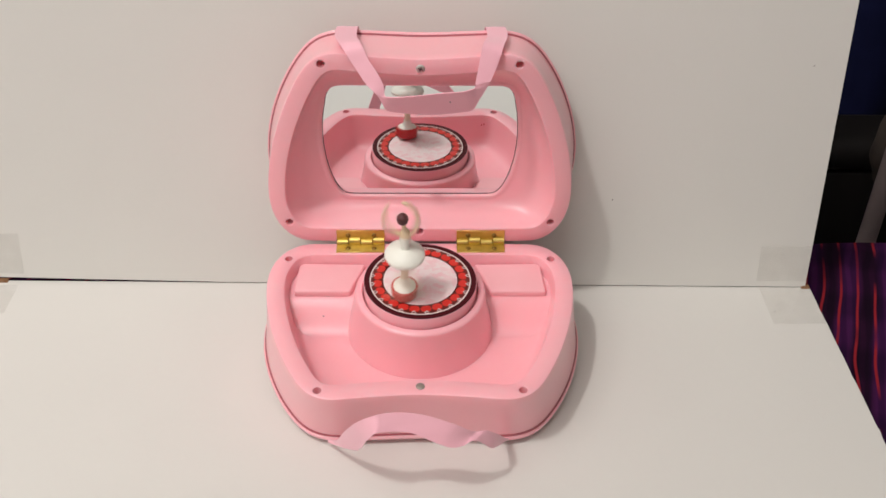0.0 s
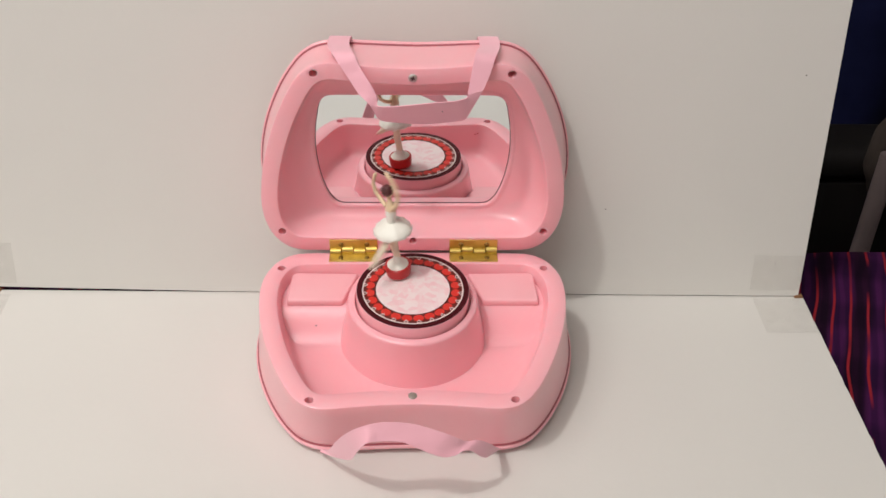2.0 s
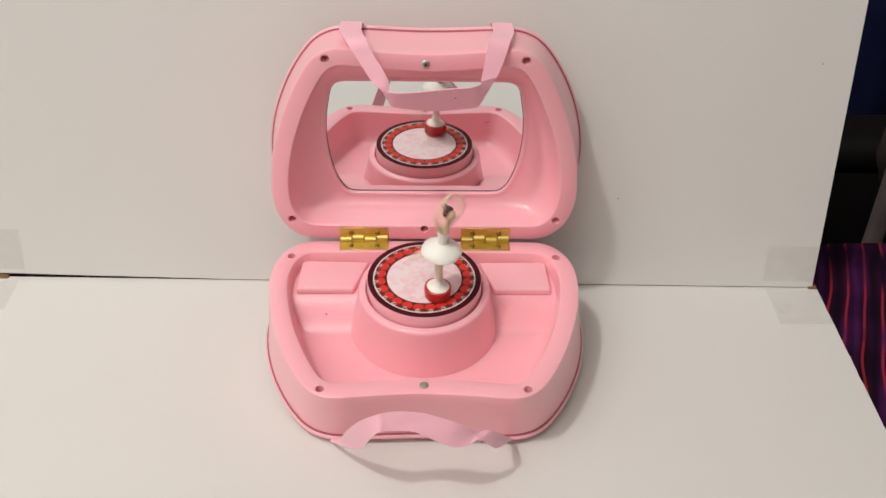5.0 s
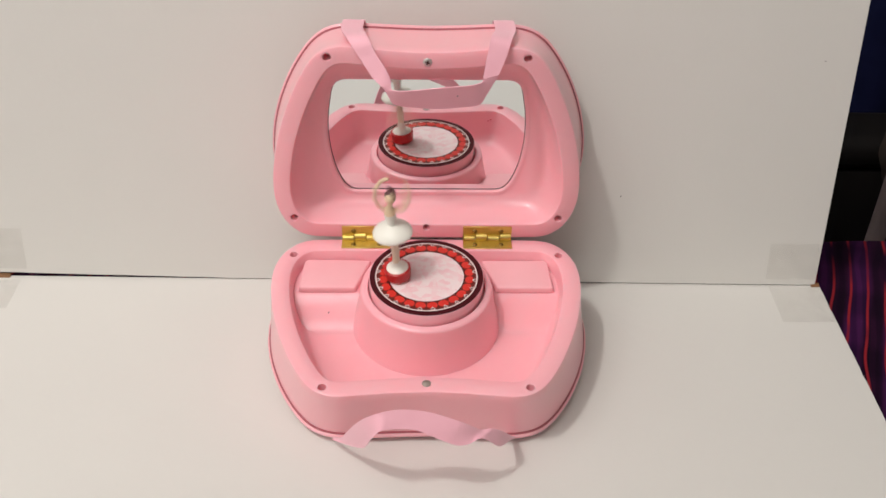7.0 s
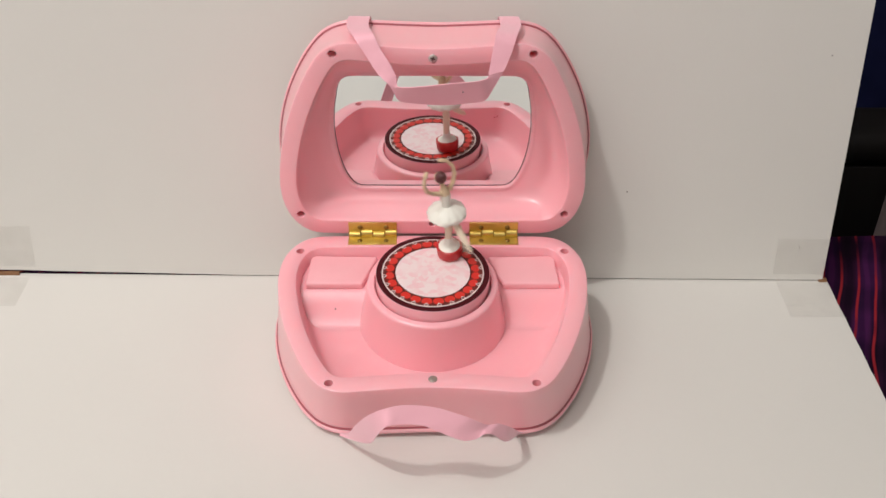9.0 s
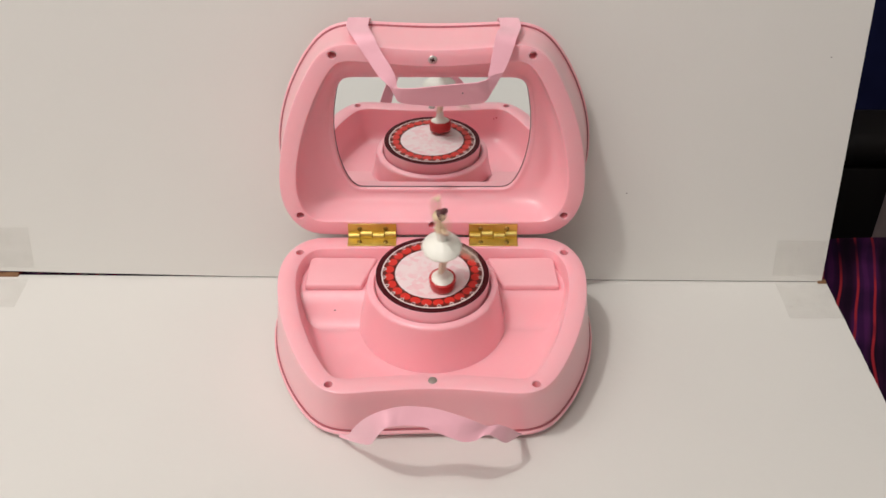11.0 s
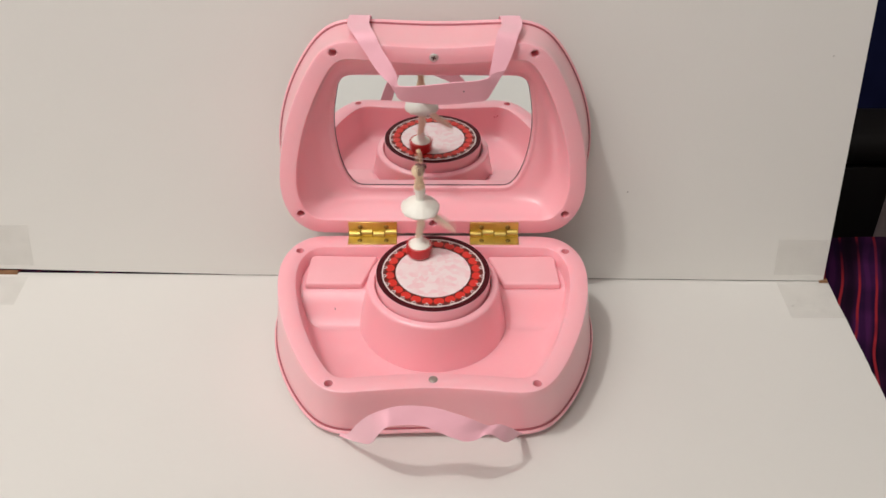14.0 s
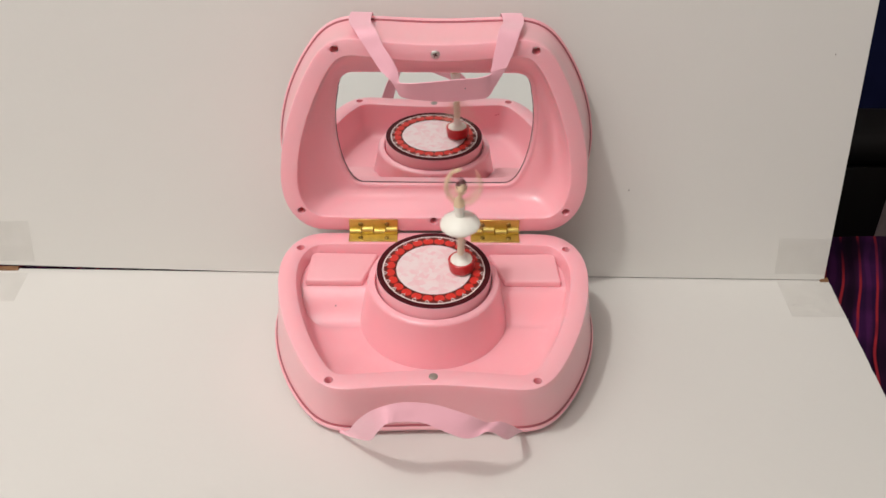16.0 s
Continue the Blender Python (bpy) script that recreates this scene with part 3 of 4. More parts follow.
def lid_half(thing):
    rim_in = inset(RIM, 0.132)
    frame_out = inset(GLASS, -0.030)
    inner = [(inset(RIM, 0.122), 0.0), (inset(RIM, 0.129), 0.006)]
    for s, n in ((0.0, 0.02), (0.11, 0.09), (0.26, 0.16), (0.46, 0.212), (0.70, 0.236), (0.94, 0.245)):
        inner.append((mixed(rim_in, frame_out, s), n))
    inner += [(frame_out, 0.245), (inset(GLASS, -0.024), 0.2425), (inset(GLASS, -0.010), 0.2425), (inset(GLASS, -0.003), 0.246), (GLASS, 0.255), (GLASS, 0.284)]
    lid = part("lid", shell(outer_loops() + inner, 1), PINK, thing, "pink plastic lid, open, with a mirror inside")
    drilled(lid, [(x, -v) for x, v in HOLES], 0.030, -0.05, 0.09)
    lid.matrix_basis = pose(0, 0, 0, -OPEN)
    piping(1, lid)
    screw_holes(1, lid)
    bm = bmesh.new()
    face = [bm.verts.new((r * math.cos(t), -(CV + r * math.sin(t)), 0.2764)) for r, t in zip(inset(GLASS, 0.002), ANG)]
    back = [bm.verts.new((v.co.x, v.co.y, 0.2836)) for v in face]
    bm.faces.new(face)
    bm.faces.new(back)
    for i in range(N):
        bm.faces.new((face[i], face[(i + 1) % N], back[(i + 1) % N], back[i]))
    bmesh.ops.recalc_face_normals(bm, faces=bm.faces)
    part("mirror", bm, MIRROR, lid, "mirror pane with rounded corners", 20)
    p = [(r * math.cos(t), -(CV + r * math.sin(t)), 0.274) for r, t in zip(inset(GLASS, 0.002), ANG)]
    part("mirror_edge", tube(p, 0.0026, 6, True), EDGE, lid, "dark cut edge of the mirror")
    bm = turned([(0.001, -0.005), (0.018, -0.006), (0.029, -0.004), (0.033, 0.001), (0.034, 0.02)], 28, False)
    bmesh.ops.translate(bm, verts=bm.verts, vec=(0, -1.512, 0))
    s = part("round_head_screw", bm, STEEL, lid, "steel cross-head screw", 50)
    # raised dark bars, the shade inside the cross slots put into their colour
    for k in range(2):
        c = block(-0.017, 0.017, -0.0040, 0.0040, -0.0085, -0.003)
        bmesh.ops.rotate(c, verts=c.verts, cent=(0, 0, 0), matrix=Matrix.Rotation(radians(20 + 90 * k), 3, "Z"))
        bmesh.ops.translate(c, verts=c.verts, vec=(0, -1.512, 0))
        finish("cross_slot", c, SLOT_SHADE, s, "", A, 0)
    return lid


def hinge(thing, x0, x1):
    """A brass butt hinge: two leaves, four knuckles, four screws."""
    h = part("hinge", tube([(x0 + 0.005, 0, 0.012), (x1 - 0.005, 0, 0.012)], 0.008, 10), BRASS, thing, "small brass hinge")
    part("leaf", block(x0, x1, -0.123, -0.008, -0.004, 0.008, 0.002, 1), BRASS, h)
    up = part("leaf", block(x0, x1, -0.119, -0.008, -0.008, 0.004, 0.002, 1), BRASS, h)
    up.matrix_basis = pose(0, 0, 0, -OPEN)
    n = 4
    w = (x1 - x0) / n
    for i in range(n):
        r = 0.034 if i % 2 else 0.030
        k = part("knuckle", tube([(x0 + i * w + 0.005, 0, 0), (x0 + (i + 1) * w - 0.005, 0, 0)], r, 20), BRASS, h, "", 30)
        k.matrix_basis = pose(0, (-0.002 if i % 2 else -0.012) * A, (0.022 if i % 2 else 0.012) * A)
    for i in (0.24, 0.78):
        x = x0 + i * (x1 - x0)
        for up in (0, 1):
            bm = turned([(0.001, 0.009), (0.012, 0.009), (0.018, 0.006), (0.020, 0.0)], 18, False)
            s = part("hinge_screw", bm, BRASS_DARK, h, "brass screw head with its dark reflection in the colour", 50)
            s.matrix_basis = (pose(0, 0, 0, -OPEN) @ pose(x * A, -0.075 * A, -0.007 * A, 180) if up else pose(x * A, -0.080 * A, 0.005 * A))


# the two edges of each ribbon, across and along its half of the box and off its rim
LID_OUTER = [(-0.601, 1.49, 0.62), (-0.601, 1.585, 0.495), (-0.601, 1.632, 0.26), (-0.541, 1.661, 0.03), (-0.453, 1.554, -0.05), (-0.377, 1.458, -0.11), (-0.326, 1.42, -0.15),
             (-0.293, 1.383, -0.155), (-0.267, 1.327, -0.14), (-0.223, 1.252, -0.125), (-0.075, 1.227, -0.12), (0.082, 1.218, -0.12), (0.258, 1.236, -0.12), (0.359, 1.252, -0.115),
             (0.411, 1.34, -0.115), (0.471, 1.468, -0.125), (0.486, 1.498, -0.125), (0.531, 1.589, -0.07), (0.57, 1.669, 0.02), (0.616, 1.632, 0.26), (0.616, 1.585, 0.495),
             (0.616, 1.49, 0.62)]
LID_INNER = [(-0.448, 1.49, 0.62), (-0.448, 1.585, 0.495), (-0.448, 1.632, 0.26), (-0.406, 1.683, 0.03), (-0.348, 1.597, -0.05), (-0.298, 1.539, -0.1), (-0.253, 1.456, -0.13),
             (-0.246, 1.398, -0.15), (-0.234, 1.39, -0.175), (-0.169, 1.394, -0.19), (-0.054, 1.406, -0.195), (0.129, 1.428, -0.195), (0.282, 1.439, -0.19), (0.332, 1.443, -0.175),
             (0.364, 1.443, -0.155), (0.375, 1.45, -0.14), (0.379, 1.479, -0.13), (0.407, 1.626, -0.07), (0.431, 1.698, 0.02), (0.471, 1.632, 0.26), (0.471, 1.585, 0.495),
             (0.471, 1.49, 0.62)]
BASE_UPPER = [(-0.634, 1.555, -0.483), (-0.57, 1.675, -0.353), (-0.49, 1.815, -0.092), (-0.406, 1.905, 0.093), (-0.302, 1.945, 0.197), (-0.197, 1.93, 0.211),
              (-0.092, 1.92, 0.2), (0.021, 1.92, 0.179), (0.12, 1.93, 0.148), (0.22, 1.94, 0.111), (0.281, 1.935, 0.068), (0.33, 1.915, 0.017),
              (0.368, 1.89, -0.017), (0.431, 1.865, -0.036), (0.511, 1.815, -0.133), (0.576, 1.695, -0.314), (0.626, 1.535, -0.515)]
BASE_LOWER = [(-0.64, 1.58, -0.49), (-0.52, 1.75, -0.339), (-0.406, 1.89, -0.194), (-0.349, 1.98, -0.008), (-0.291, 2.02, 0.114), (-0.225, 2.005, 0.118),
              (-0.144, 1.995, 0.111), (-0.056, 1.995, 0.095), (0.032, 2.005, 0.053), (0.121, 2.015, 0.01), (0.2, 2.01, -0.028), (0.272, 1.99, -0.036),
              (0.329, 1.965, -0.022), (0.382, 1.94, -0.057), (0.462, 1.89, -0.179), (0.522, 1.77, -0.3), (0.587, 1.56, -0.50)]


def ribbon(edge_a, edge_b, thick=0.007, n=10):
    """One woven band between two smooth edges, with a slight ripple across it."""
    a, b = (spline([(x, -v, z) for x, v, z in e], n) for e in (edge_a, edge_b))
    bm = bmesh.new()
    rings = []
    for i in range(len(a)):
        along = ((a[min(i + 1, len(a) - 1)] + b[min(i + 1, len(a) - 1)]) - (a[max(i - 1, 0)] + b[max(i - 1, 0)])).normalized()
        face = along.cross(b[i] - a[i]).normalized()
        ring = []
        for h in (-1, 1):
            for k in (range(7) if h < 0 else range(6, -1, -1)):
                u = k / 6
                ring.append(bm.verts.new(a[i].lerp(b[i], u) + face * (h * thick / 2 + 0.0025 * math.sin(i * 0.19 + u * 2.6) * math.sin(math.pi * u))))
        rings.append(ring)
    m = len(rings[0])
    for p, q in zip(rings, rings[1:]):
        for k in range(m):
            bm.faces.new((p[k], p[(k + 1) % m], q[(k + 1) % m], q[k]))
    bm.faces.new(rings[0])
    bm.faces.new(rings[-1])
    bmesh.ops.recalc_face_normals(bm, faces=bm.faces)
    return bm


def ribbons(thing):
    up = part("handle_ribbon", ribbon(LID_OUTER, LID_INNER), RIBBON, thing, "pink satin ribbon handle hanging from the lid", 50)
    up.matrix_basis = pose(0, 0, 0, -OPEN)
    part("handle_ribbon", ribbon(BASE_UPPER, BASE_LOWER), RIBBON, thing, "pink satin ribbon handle looping out in front", 50)


def music_box():
    thing = tagged(new("music_box"), "open pink plastic handbag-shaped music box with round stage and mirror", "music box")
    thing.matrix_world = BOX
    base_half(thing)
    stage(thing)
    lid_half(thing)
    hinge(thing, -0.645, -0.275)
    hinge(thing, 0.281, 0.653)
    ribbons(thing)
    return thing


music_box()


def mark(x, v, z, r, material, label):
    bm = bmesh.new()
    bmesh.ops.create_icosphere(bm, subdivisions=1, radius=r)
    ob = finish("dirt_mark", bm, material, None, "", A, 40)
    ob.matrix_world = BOX @ Matrix.Translation((x * A, -v * A, z * A))
    return tagged(ob, label, "dirt", "marks on the pink plastic")


mark(-0.72, 0.605, -0.214, 0.008, SPECK, "tiny dark speck in the pink tray")
for mx, mz in ((0.600, -0.09), (0.575, -0.10), (0.622, -0.12)):
    mark(mx, 1.478, mz, 0.009, RED, "tiny red paint mark inside the pink tray")

spot = mark(0, 0, 0, 0.0055, SPECK, "tiny dark speck on the pink ribbon")
spot.matrix_world = BOX @ pose(0, 0, 0, -OPEN) @ Matrix.Translation((0.205 * A, -1.345 * A, -0.165 * A))


def dancer():
    """The toy figure on its round foot, one plain mesh: foot, legs, skirt, bodice, arms, head."""
    bm = bmesh.new()

    def add(fn, index):
        old = set(bm.faces)
        fn()
        for f in set(bm.faces) - old:
            f.material_index = index

    def lathe(profile, n=36, at=(0, 0)):
        rings = [[bm.verts.new((at[0] + r * math.cos(2 * math.pi * i / n), at[1] + r * math.sin(2 * math.pi * i / n), z)) for i in range(n)] for r, z in profile]
        fs = []
        for p, q in zip(rings, rings[1:]):
            fs += [bm.faces.new((p[i], p[(i + 1) % n], q[(i + 1) % n], q[i])) for i in range(n)]
        fs += [bm.faces.new(rings[0]), bm.faces.new(rings[-1])]
        bmesh.ops.recalc_face_normals(bm, faces=fs)

    def skirt():
        n = 60
        prof = [(0.030, 0.482), (0.062, 0.470), (0.100, 0.450), (0.127, 0.428), (0.138, 0.408), (0.135, 0.394), (0.116, 0.386), (0.09, 0.388), (0.04, 0.396)]
        rings = []
        for k, (r, z) in enumerate(prof):
            ring = []
            for i in range(n):
                a = 2 * math.pi * i / n
                f = (r / 0.137) ** 2
                g = r * (1 + f * (0.014 * math.cos(a * 15 + k * 0.5) + 0.09 * noise.noise(Vector((math.cos(a) * 5, math.sin(a) * 5, k * 0.8)))))
                ring.append(bm.verts.new((g * math.cos(a), g * math.sin(a), z + f * (0.005 * math.sin(a * 11 + k) + 0.010 * noise.noise(Vector((math.cos(a) * 3, math.sin(a) * 3, 7)))))))
            rings.append(ring)
        fs = []
        for p, q in zip(rings, rings[1:]):
            fs += [bm.faces.new((p[i], p[(i + 1) % n], q[(i + 1) % n], q[i])) for i in range(n)]
        fs += [bm.faces.new(rings[0]), bm.faces.new(rings[-1])]
        bmesh.ops.recalc_face_normals(bm, faces=fs)

    def ball(at, size):
        bmesh.ops.create_icosphere(bm, subdivisions=2, radius=1, matrix=Matrix.LocRotScale(at, None, size))

    # the raised leg points along +x, the face along -x
    add(lambda: lathe([(0.084, 0.0), (0.089, 0.004), (0.091, 0.02), (0.095, 0.072), (0.094, 0.083), (0.088, 0.087), (0.080, 0.084)]), 0)
    add(lambda: lathe([(0.079, 0.080), (0.078, 0.0875), (0.062, 0.093), (0.044, 0.103), (0.033, 0.122), (0.028, 0.150), (0.024, 0.170)]), 1)
    add(lambda: tube([(0, 0, 0.10), (-0.004, 0, 0.17), (0.008, 0, 0.25), (0.006, 0, 0.33), (0.0, 0, 0.42)], [0.030, 0.026, 0.030, 0.029, 0.032], 12, False, bm), 4)
    add(lambda: tube([(0.01, 0.012, 0.42), (0.075, 0.012, 0.355), (0.130, 0.012, 0.305), (0.188, 0.01, 0.262), (0.232, 0.008, 0.228), (0.262, 0.006, 0.206)],
                     [0.031, 0.028, 0.026, 0.024, 0.018, 0.009], 12, False, bm), 4)
    add(skirt, 1)
    add(lambda: tube([(0, 0, 0.45), (0, 0, 0.50), (-0.004, 0, 0.55), (-0.008, 0, 0.585)], [0.036, 0.031, 0.040, 0.040], 16, False, bm), 1)
    add(lambda: tube([(-0.008, 0, 0.58), (-0.010, 0, 0.62), (-0.014, -0.008, 0.65), (-0.018, -0.016, 0.69)], [0.041, 0.032, 0.017, 0.016], 14, False, bm), 2)
    add(lambda: ball((-0.028, -0.020, 0.725), (0.040, 0.037, 0.048)), 2)
    add(lambda: ball((-0.014, -0.020, 0.735), (0.042, 0.041, 0.048)), 3)
    add(lambda: ball((0.020, -0.020, 0.765), (0.020, 0.020, 0.020)), 3)
    reach = ([(0, -0.035, 0.605), (-0.008, -0.090, 0.629), (-0.012, -0.142, 0.673), (-0.015, -0.158, 0.729), (-0.018, -0.148, 0.785), (-0.020, -0.130, 0.821), (-0.022, -0.120, 0.837)],
             [(0, 0.035, 0.605), (-0.004, 0.072, 0.653), (-0.008, 0.092, 0.721), (-0.012, 0.080, 0.793), (-0.016, 0.038, 0.853), (-0.020, -0.005, 0.877), (-0.022, -0.026, 0.881)])
    for path in reach:
        add(lambda: tube(path, [0.018, 0.017, 0.015, 0.014, 0.012, 0.015, 0.007], 10, False, bm), 2)
    ob = finish("ballerina_figurine", bm, [RED, WHITE, SKIN, HAIR, TIGHTS], None, "", A, 45)
    return tagged(ob, "small ballerina figure in a white tutu on a red foot", "figurine")


DANCER = dancer()

# seconds, place across and along the box, lean across and along, turn in degrees
STEPS = [
    (0, -0.113, -0.781, 0.02, -0.12, 270), (0.1, -0.152, -0.781, 0.05, -0.00, 420), (0.2, -0.141, -0.782, -0.08, 0.06, 470), (0.3, -0.165, -0.804, -0.01, -0.06, 595),
    (0.4, -0.200, -0.708, -0.04, -0.17, 620), (0.5, -0.175, -0.709, -0.03, 0.01, 780), (0.6, -0.215, -0.695, -0.05, -0.18, 870), (0.7, -0.236, -0.667, -0.09, -0.08, 955),
    (0.8, -0.213, -0.616, 0.11, 0.00, 1070), (0.9, -0.223, -0.617, 0.04, 0.05, 1065), (1, -0.244, -0.588, -0.04, -0.02, 1150), (1.1, -0.166, -0.528, -0.16, -0.11, 1250),
    (1.2, -0.167, -0.544, -0.00, -0.10, 1320), (1.3, -0.168, -0.537, -0.06, -0.02, 1360), (1.4, -0.149, -0.515, 0.13, -0.11, 1365), (1.5, -0.155, -0.493, -0.03, 0.02, 1400),
    (1.6, -0.144, -0.484, 0.16, -0.07, 1395), (1.7, -0.158, -0.484, -0.08, -0.03, 1420), (1.8, -0.106, -0.467, 0.10, 0.07, 1480), (1.9, -0.090, -0.474, -0.14, -0.11, 1630),
    (2, -0.104, -0.450, -0.10, 0.00, 1665), (2.1, -0.079, -0.429, 0.01, -0.05, 1730), (2.2, -0.074, -0.432, 0.14, 0.02, 1790), (2.3, -0.024, -0.379, -0.12, -0.01, 1965),
    (2.4, -0.003, -0.381, -0.09, 0.02, 1990), (2.5, 0.012, -0.400, -0.05, 0.06, 2000), (2.6, 0.045, -0.386, -0.18, -0.00, 2000), (2.7, 0.043, -0.444, -0.06, 0.02, 2090),
    (2.8, 0.056, -0.454, 0.04, -0.06, 2150), (2.9, 0.054, -0.448, 0.03, -0.05, 2155), (3, 0.148, -0.473, -0.08, -0.02, 2350), (3.1, 0.136, -0.481, -0.10, -0.16, 2390),
    (3.2, 0.149, -0.472, -0.02, -0.04, 2395), (3.3, 0.168, -0.479, 0.06, -0.13, 2460), (3.4, 0.155, -0.494, 0.14, -0.04, 2540), (3.5, 0.218, -0.548, -0.10, -0.07, 2610),
    (3.6, 0.240, -0.594, 0.07, 0.10, 2540), (3.7, 0.208, -0.587, -0.06, 0.09, 2620), (3.8, 0.215, -0.633, 0.03, -0.20, 2830), (3.9, 0.233, -0.619, 0.07, 0.07, 2800),
    (4, 0.224, -0.672, -0.15, -0.09, 2740), (4.1, 0.214, -0.689, -0.08, -0.08, 2740), (4.2, 0.210, -0.684, -0.00, -0.07, 2760), (6.3, -0.163, -0.737, -0.06, -0.09, 4410),
    (6.4, -0.213, -0.687, -0.05, -0.20, 4530), (6.5, -0.218, -0.682, 0.10, 0.02, 4670), (6.6, -0.211, -0.703, 0.09, 0.06, 4690), (6.7, -0.225, -0.701, -0.01, -0.03, 4760),
    (6.8, -0.181, -0.601, -0.06, -0.09, 4930), (6.9, -0.179, -0.638, 0.15, 0.06, 5030), (7, -0.202, -0.636, -0.09, -0.01, 5120), (7.1, -0.151, -0.562, -0.18, -0.02, 5230),
    (7.2, -0.168, -0.557, 0.15, -0.11, 5310), (7.3, -0.180, -0.536, -0.11, 0.02, 5430), (7.4, -0.178, -0.515, -0.05, 0.12, 5520), (7.5, -0.125, -0.517, -0.02, -0.09, 5590),
    (7.6, -0.133, -0.481, -0.11, -0.01, 5625), (7.7, -0.115, -0.484, -0.03, -0.06, 5660), (7.8, -0.113, -0.463, -0.13, -0.07, 5615), (7.9, -0.106, -0.450, -0.09, -0.14, 5620),
    (8, -0.059, -0.422, -0.11, -0.03, 5550), (8.1, -0.047, -0.415, -0.13, 0.00, 5550), (8.2, -0.051, -0.408, -0.02, -0.14, 5600), (8.3, -0.034, -0.377, -0.20, -0.02, 5580),
    (8.4, -0.001, -0.447, 0.05, -0.06, 5595), (8.5, 0.015, -0.463, -0.09, -0.03, 5665), (8.6, 0.040, -0.466, 0.10, 0.08, 5655), (8.7, 0.030, -0.453, 0.03, -0.04, 5730),
    (8.8, 0.116, -0.409, -0.19, -0.01, 5940), (8.9, 0.140, -0.411, -0.04, -0.10, 5950), (9, 0.124, -0.430, -0.07, -0.08, 6070), (9.1, 0.144, -0.476, 0.08, -0.03, 6015),
    (9.2, 0.124, -0.484, 0.03, -0.06, 6140), (11.3, 0.018, -0.779, -0.08, -0.16, 7830), (11.4, 0.038, -0.778, 0.16, -0.00, 7865), (11.5, -0.094, -0.807, 0.01, -0.03, 7980),
    (11.6, -0.055, -0.732, -0.27, 0.10, 8115), (11.7, -0.045, -0.761, 0.10, -0.17, 8330), (11.8, -0.094, -0.745, -0.08, 0.04, 8360), (11.9, -0.108, -0.818, 0.01, -0.13, 8480),
    (12, -0.128, -0.773, 0.09, 0.10, 8630), (12.1, -0.208, -0.774, -0.05, -0.14, 8580), (12.2, -0.194, -0.797, -0.02, -0.15, 8570), (12.3, -0.203, -0.649, -0.11, -0.10, 8720),
    (12.4, -0.234, -0.642, -0.34, -0.04, 8830), (12.5, -0.166, -0.628, 0.11, -0.06, 8840), (12.6, -0.193, -0.628, -0.22, -0.23, 8875), (12.7, -0.195, -0.628, -0.04, -0.28, 8880),
    (12.8, -0.192, -0.621, -0.15, -0.03, 8865), (12.9, -0.174, -0.613, -0.07, -0.31, 8875), (13, -0.202, -0.575, -0.14, -0.01, 8855), (13.1, -0.186, -0.574, -0.10, -0.32, 8860),
    (13.2, -0.162, -0.503, 0.03, 0.02, 8830), (13.3, -0.186, -0.533, -0.23, -0.17, 8790), (13.4, -0.140, -0.508, 0.14, 0.07, 9030), (13.5, -0.180, -0.491, -0.18, 0.01, 9010),
    (13.6, -0.144, -0.481, 0.21, -0.08, 8980), (13.7, -0.149, -0.448, -0.01, -0.02, 8990), (13.8, -0.148, -0.453, 0.21, -0.04, 8970), (13.9, -0.138, -0.451, 0.06, -0.06, 8990),
    (14, -0.102, -0.418, 0.02, 0.05, 8995), (14.1, -0.006, -0.463, -0.08, -0.04, 9190), (14.2, -0.056, -0.453, -0.09, -0.20, 9220), (14.3, -0.001, -0.396, -0.06, -0.12, 9280),
    (14.4, 0.019, -0.489, 0.21, 0.19, 9340), (14.5, -0.006, -0.408, -0.13, -0.13, 9575), (14.6, 0.012, -0.427, -0.17, 0.06, 9575), (14.7, 0.034, -0.437, 0.05, -0.07, 9630),
    (14.8, 0.062, -0.431, 0.02, 0.05, 9690), (14.9, 0.075, -0.433, -0.02, 0.04, 9760), (15, 0.144, -0.428, -0.08, -0.08, 9910), (15.1, 0.155, -0.469, -0.08, -0.07, 9900),
    (15.2, 0.138, -0.495, -0.05, 0.10, 10110), (15.3, 0.140, -0.509, -0.02, -0.04, 10220), (15.4, 0.134, -0.499, -0.06, -0.05, 10270), (15.5, 0.132, -0.524, 0.03, 0.11, 10480),
    (15.6, 0.210, -0.545, -0.07, -0.05, 10640), (15.7, 0.172, -0.577, 0.06, -0.17, 10760), (15.8, 0.186, -0.580, -0.07, 0.06, 10840), (15.9, 0.223, -0.595, -0.07, -0.04, 10890),
    (16, 0.200, -0.615, -0.05, 0.00, 10880),
]


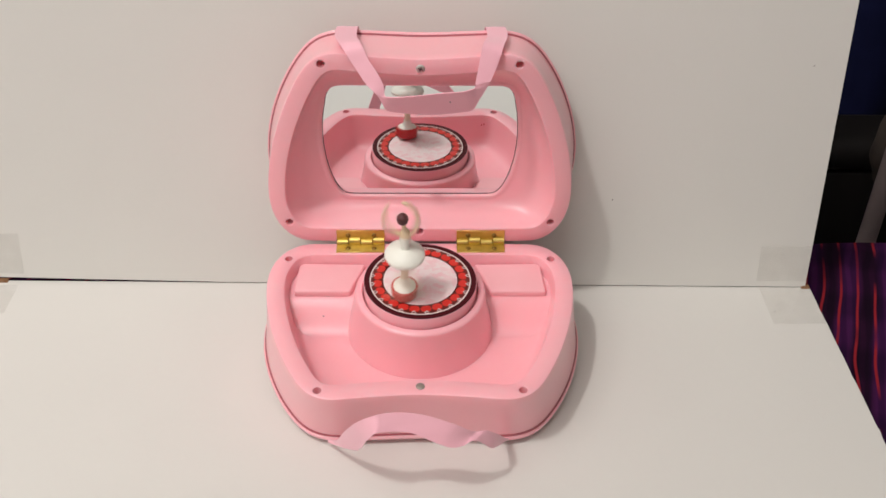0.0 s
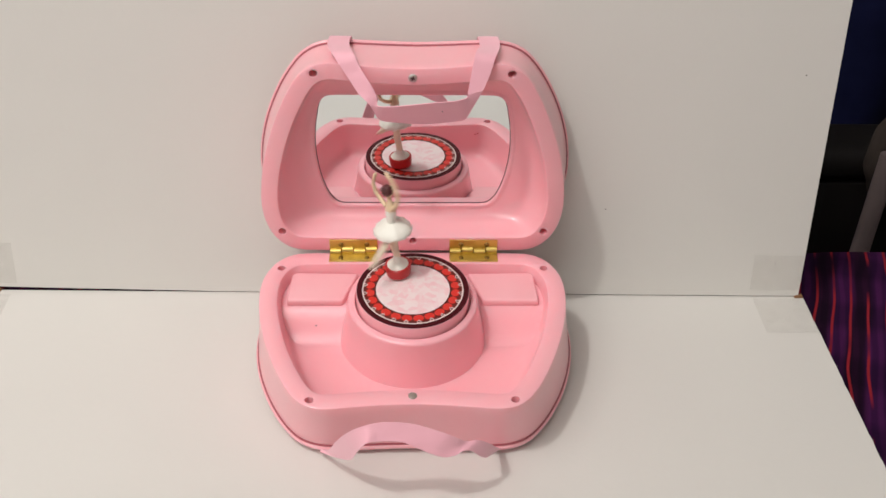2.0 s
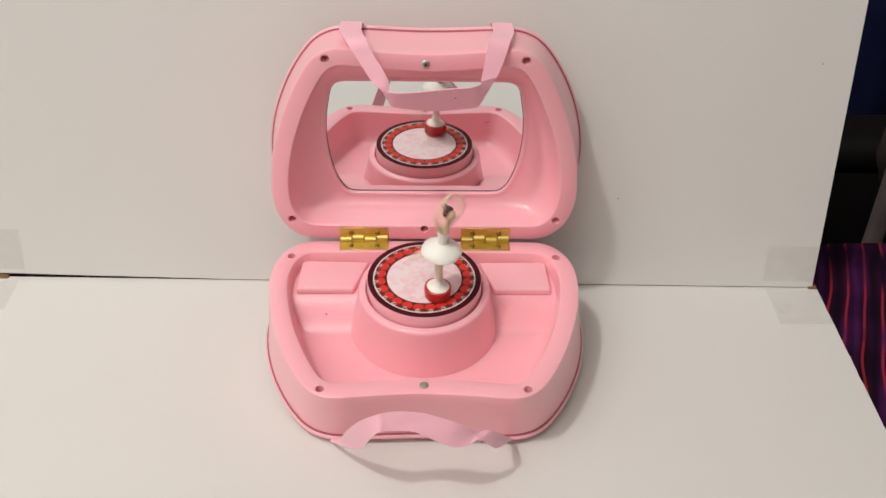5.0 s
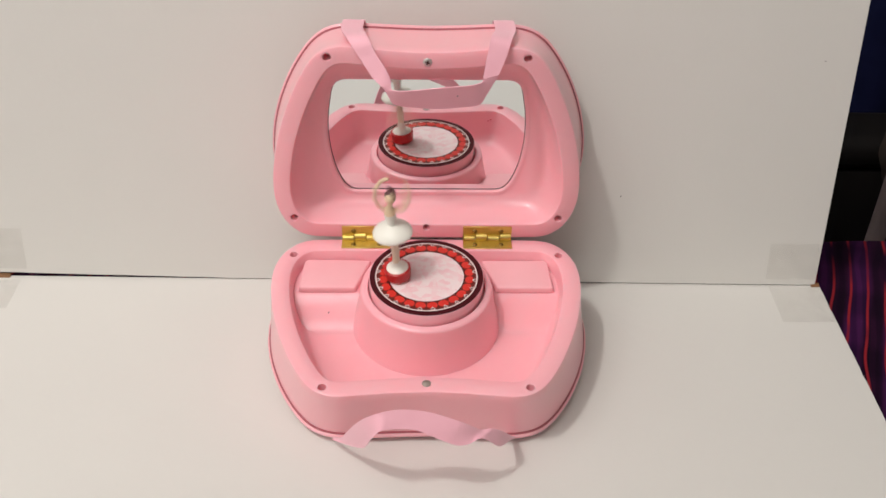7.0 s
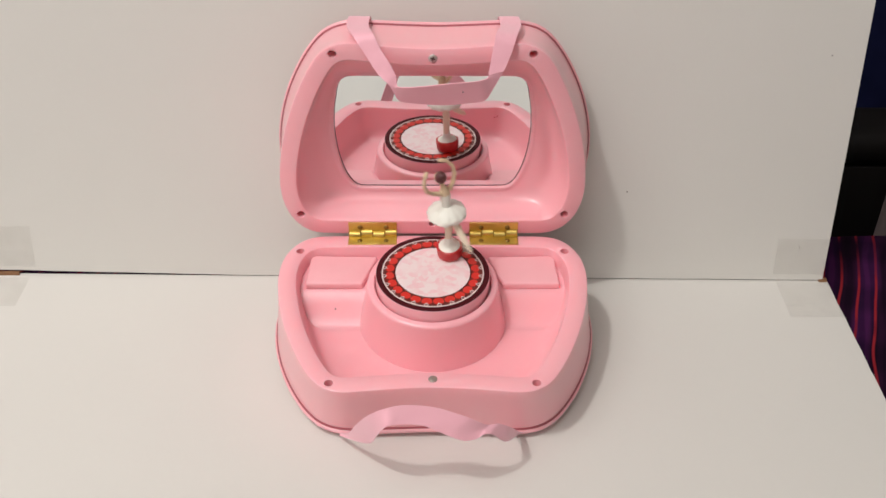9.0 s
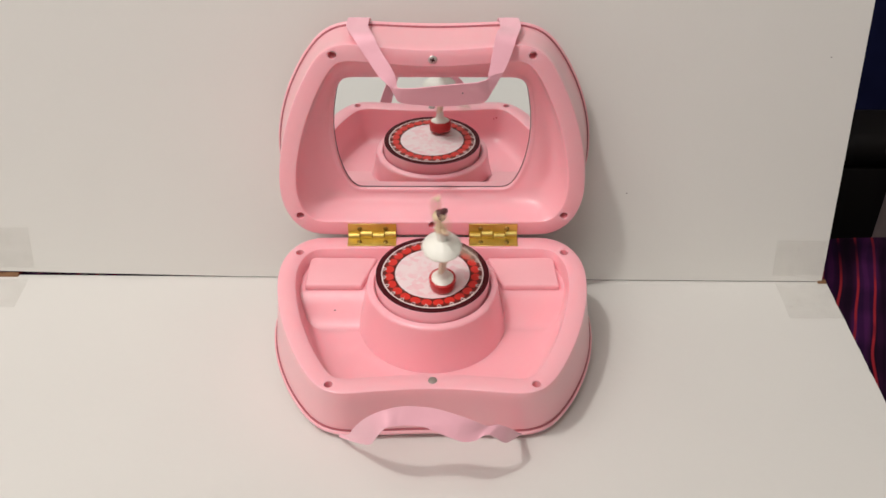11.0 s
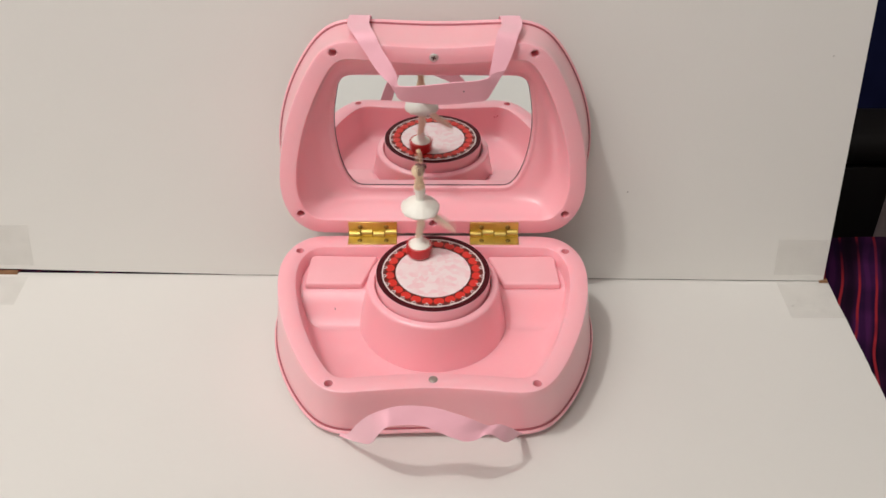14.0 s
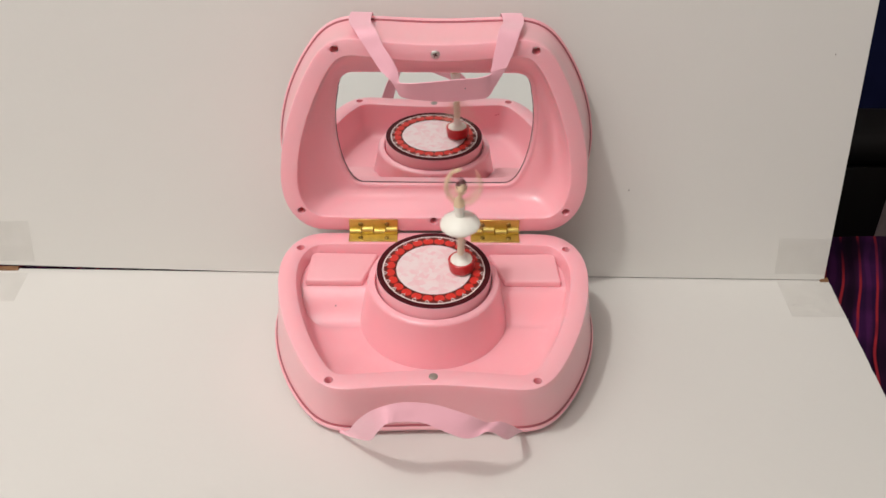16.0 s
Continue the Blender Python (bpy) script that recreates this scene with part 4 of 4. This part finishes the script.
JERKS = (0, 0.5, 1, 1.5, 6.5, 6.8, 7, 8, 8.5, 11.5, 12.1, 13.5, 15.5, 16)
JERK_TIME, JERK_TURN = 1 / 30, 68


def dance_rows():
    rows = []

    def place(x, y, lx, ly, turn):
        lean = Matrix.Rotation(math.atan(lx), 4, "Y") @ Matrix.Rotation(-math.atan(ly), 4, "X")
        lift = STAGE_Z + 0.0045 + 0.085 * math.sin(math.atan(math.hypot(lx, ly)))
        return BOX @ Matrix.Translation((x * A, y * A, lift * A)) @ lean @ Matrix.Rotation(radians(turn), 4, "Z")

    for p, q in zip(STEPS, STEPS[1:]):
        span, turn = q[0] - p[0], q[5] - p[5]
        if span > 0.5:      # round the front of the stage, between the times that are known
            n = 40
            a0, a1 = (math.atan2(s[2] + STAGE_V, s[1]) for s in (p, q))
            a1 -= 2 * math.pi * (a1 > a0)
            r0, r1 = (math.hypot(s[1], s[2] + STAGE_V) for s in (p, q))
            for i in range(n):
                s = i / n
                a, r = a0 + (a1 - a0) * s, r0 + (r1 - r0) * s
                wob = 0.10 * math.sin(math.pi * s)
                lx, ly = (p[k] + (q[k] - p[k]) * s + wob * math.sin(9 * s * math.pi + k) for k in (3, 4))
                rows.append((p[0] + span * s, place(r * math.cos(a), r * math.sin(a) - STAGE_V, lx, ly, p[5] + turn * s)))
        else:
            # in a jerk the figure whirls past its place at this moment
            rows.append((p[0], place(*p[1:])))
            t0, t1, a0, a1 = 0.0, 1.0, p[5], q[5]
            if p[0] in JERKS:
                t0, a0 = JERK_TIME / span, a0 + JERK_TURN
            if q[0] in JERKS:
                t1, a1 = 1 - JERK_TIME / span, a1 - JERK_TURN
            n = max(1, round((t1 - t0) * 3))
            for i in range(n + 1):
                s = t0 + (t1 - t0) * i / n
                if 0.01 < s < 0.99:
                    rows.append((p[0] + span * s, place(*(p[k] + (q[k] - p[k]) * s for k in (1, 2, 3, 4)), a0 + (a1 - a0) * i / n)))
    return rows + [(16.0, place(*STEPS[-1][1:]))]


def motions():
    walk(DANCER, dance_rows())


motions()
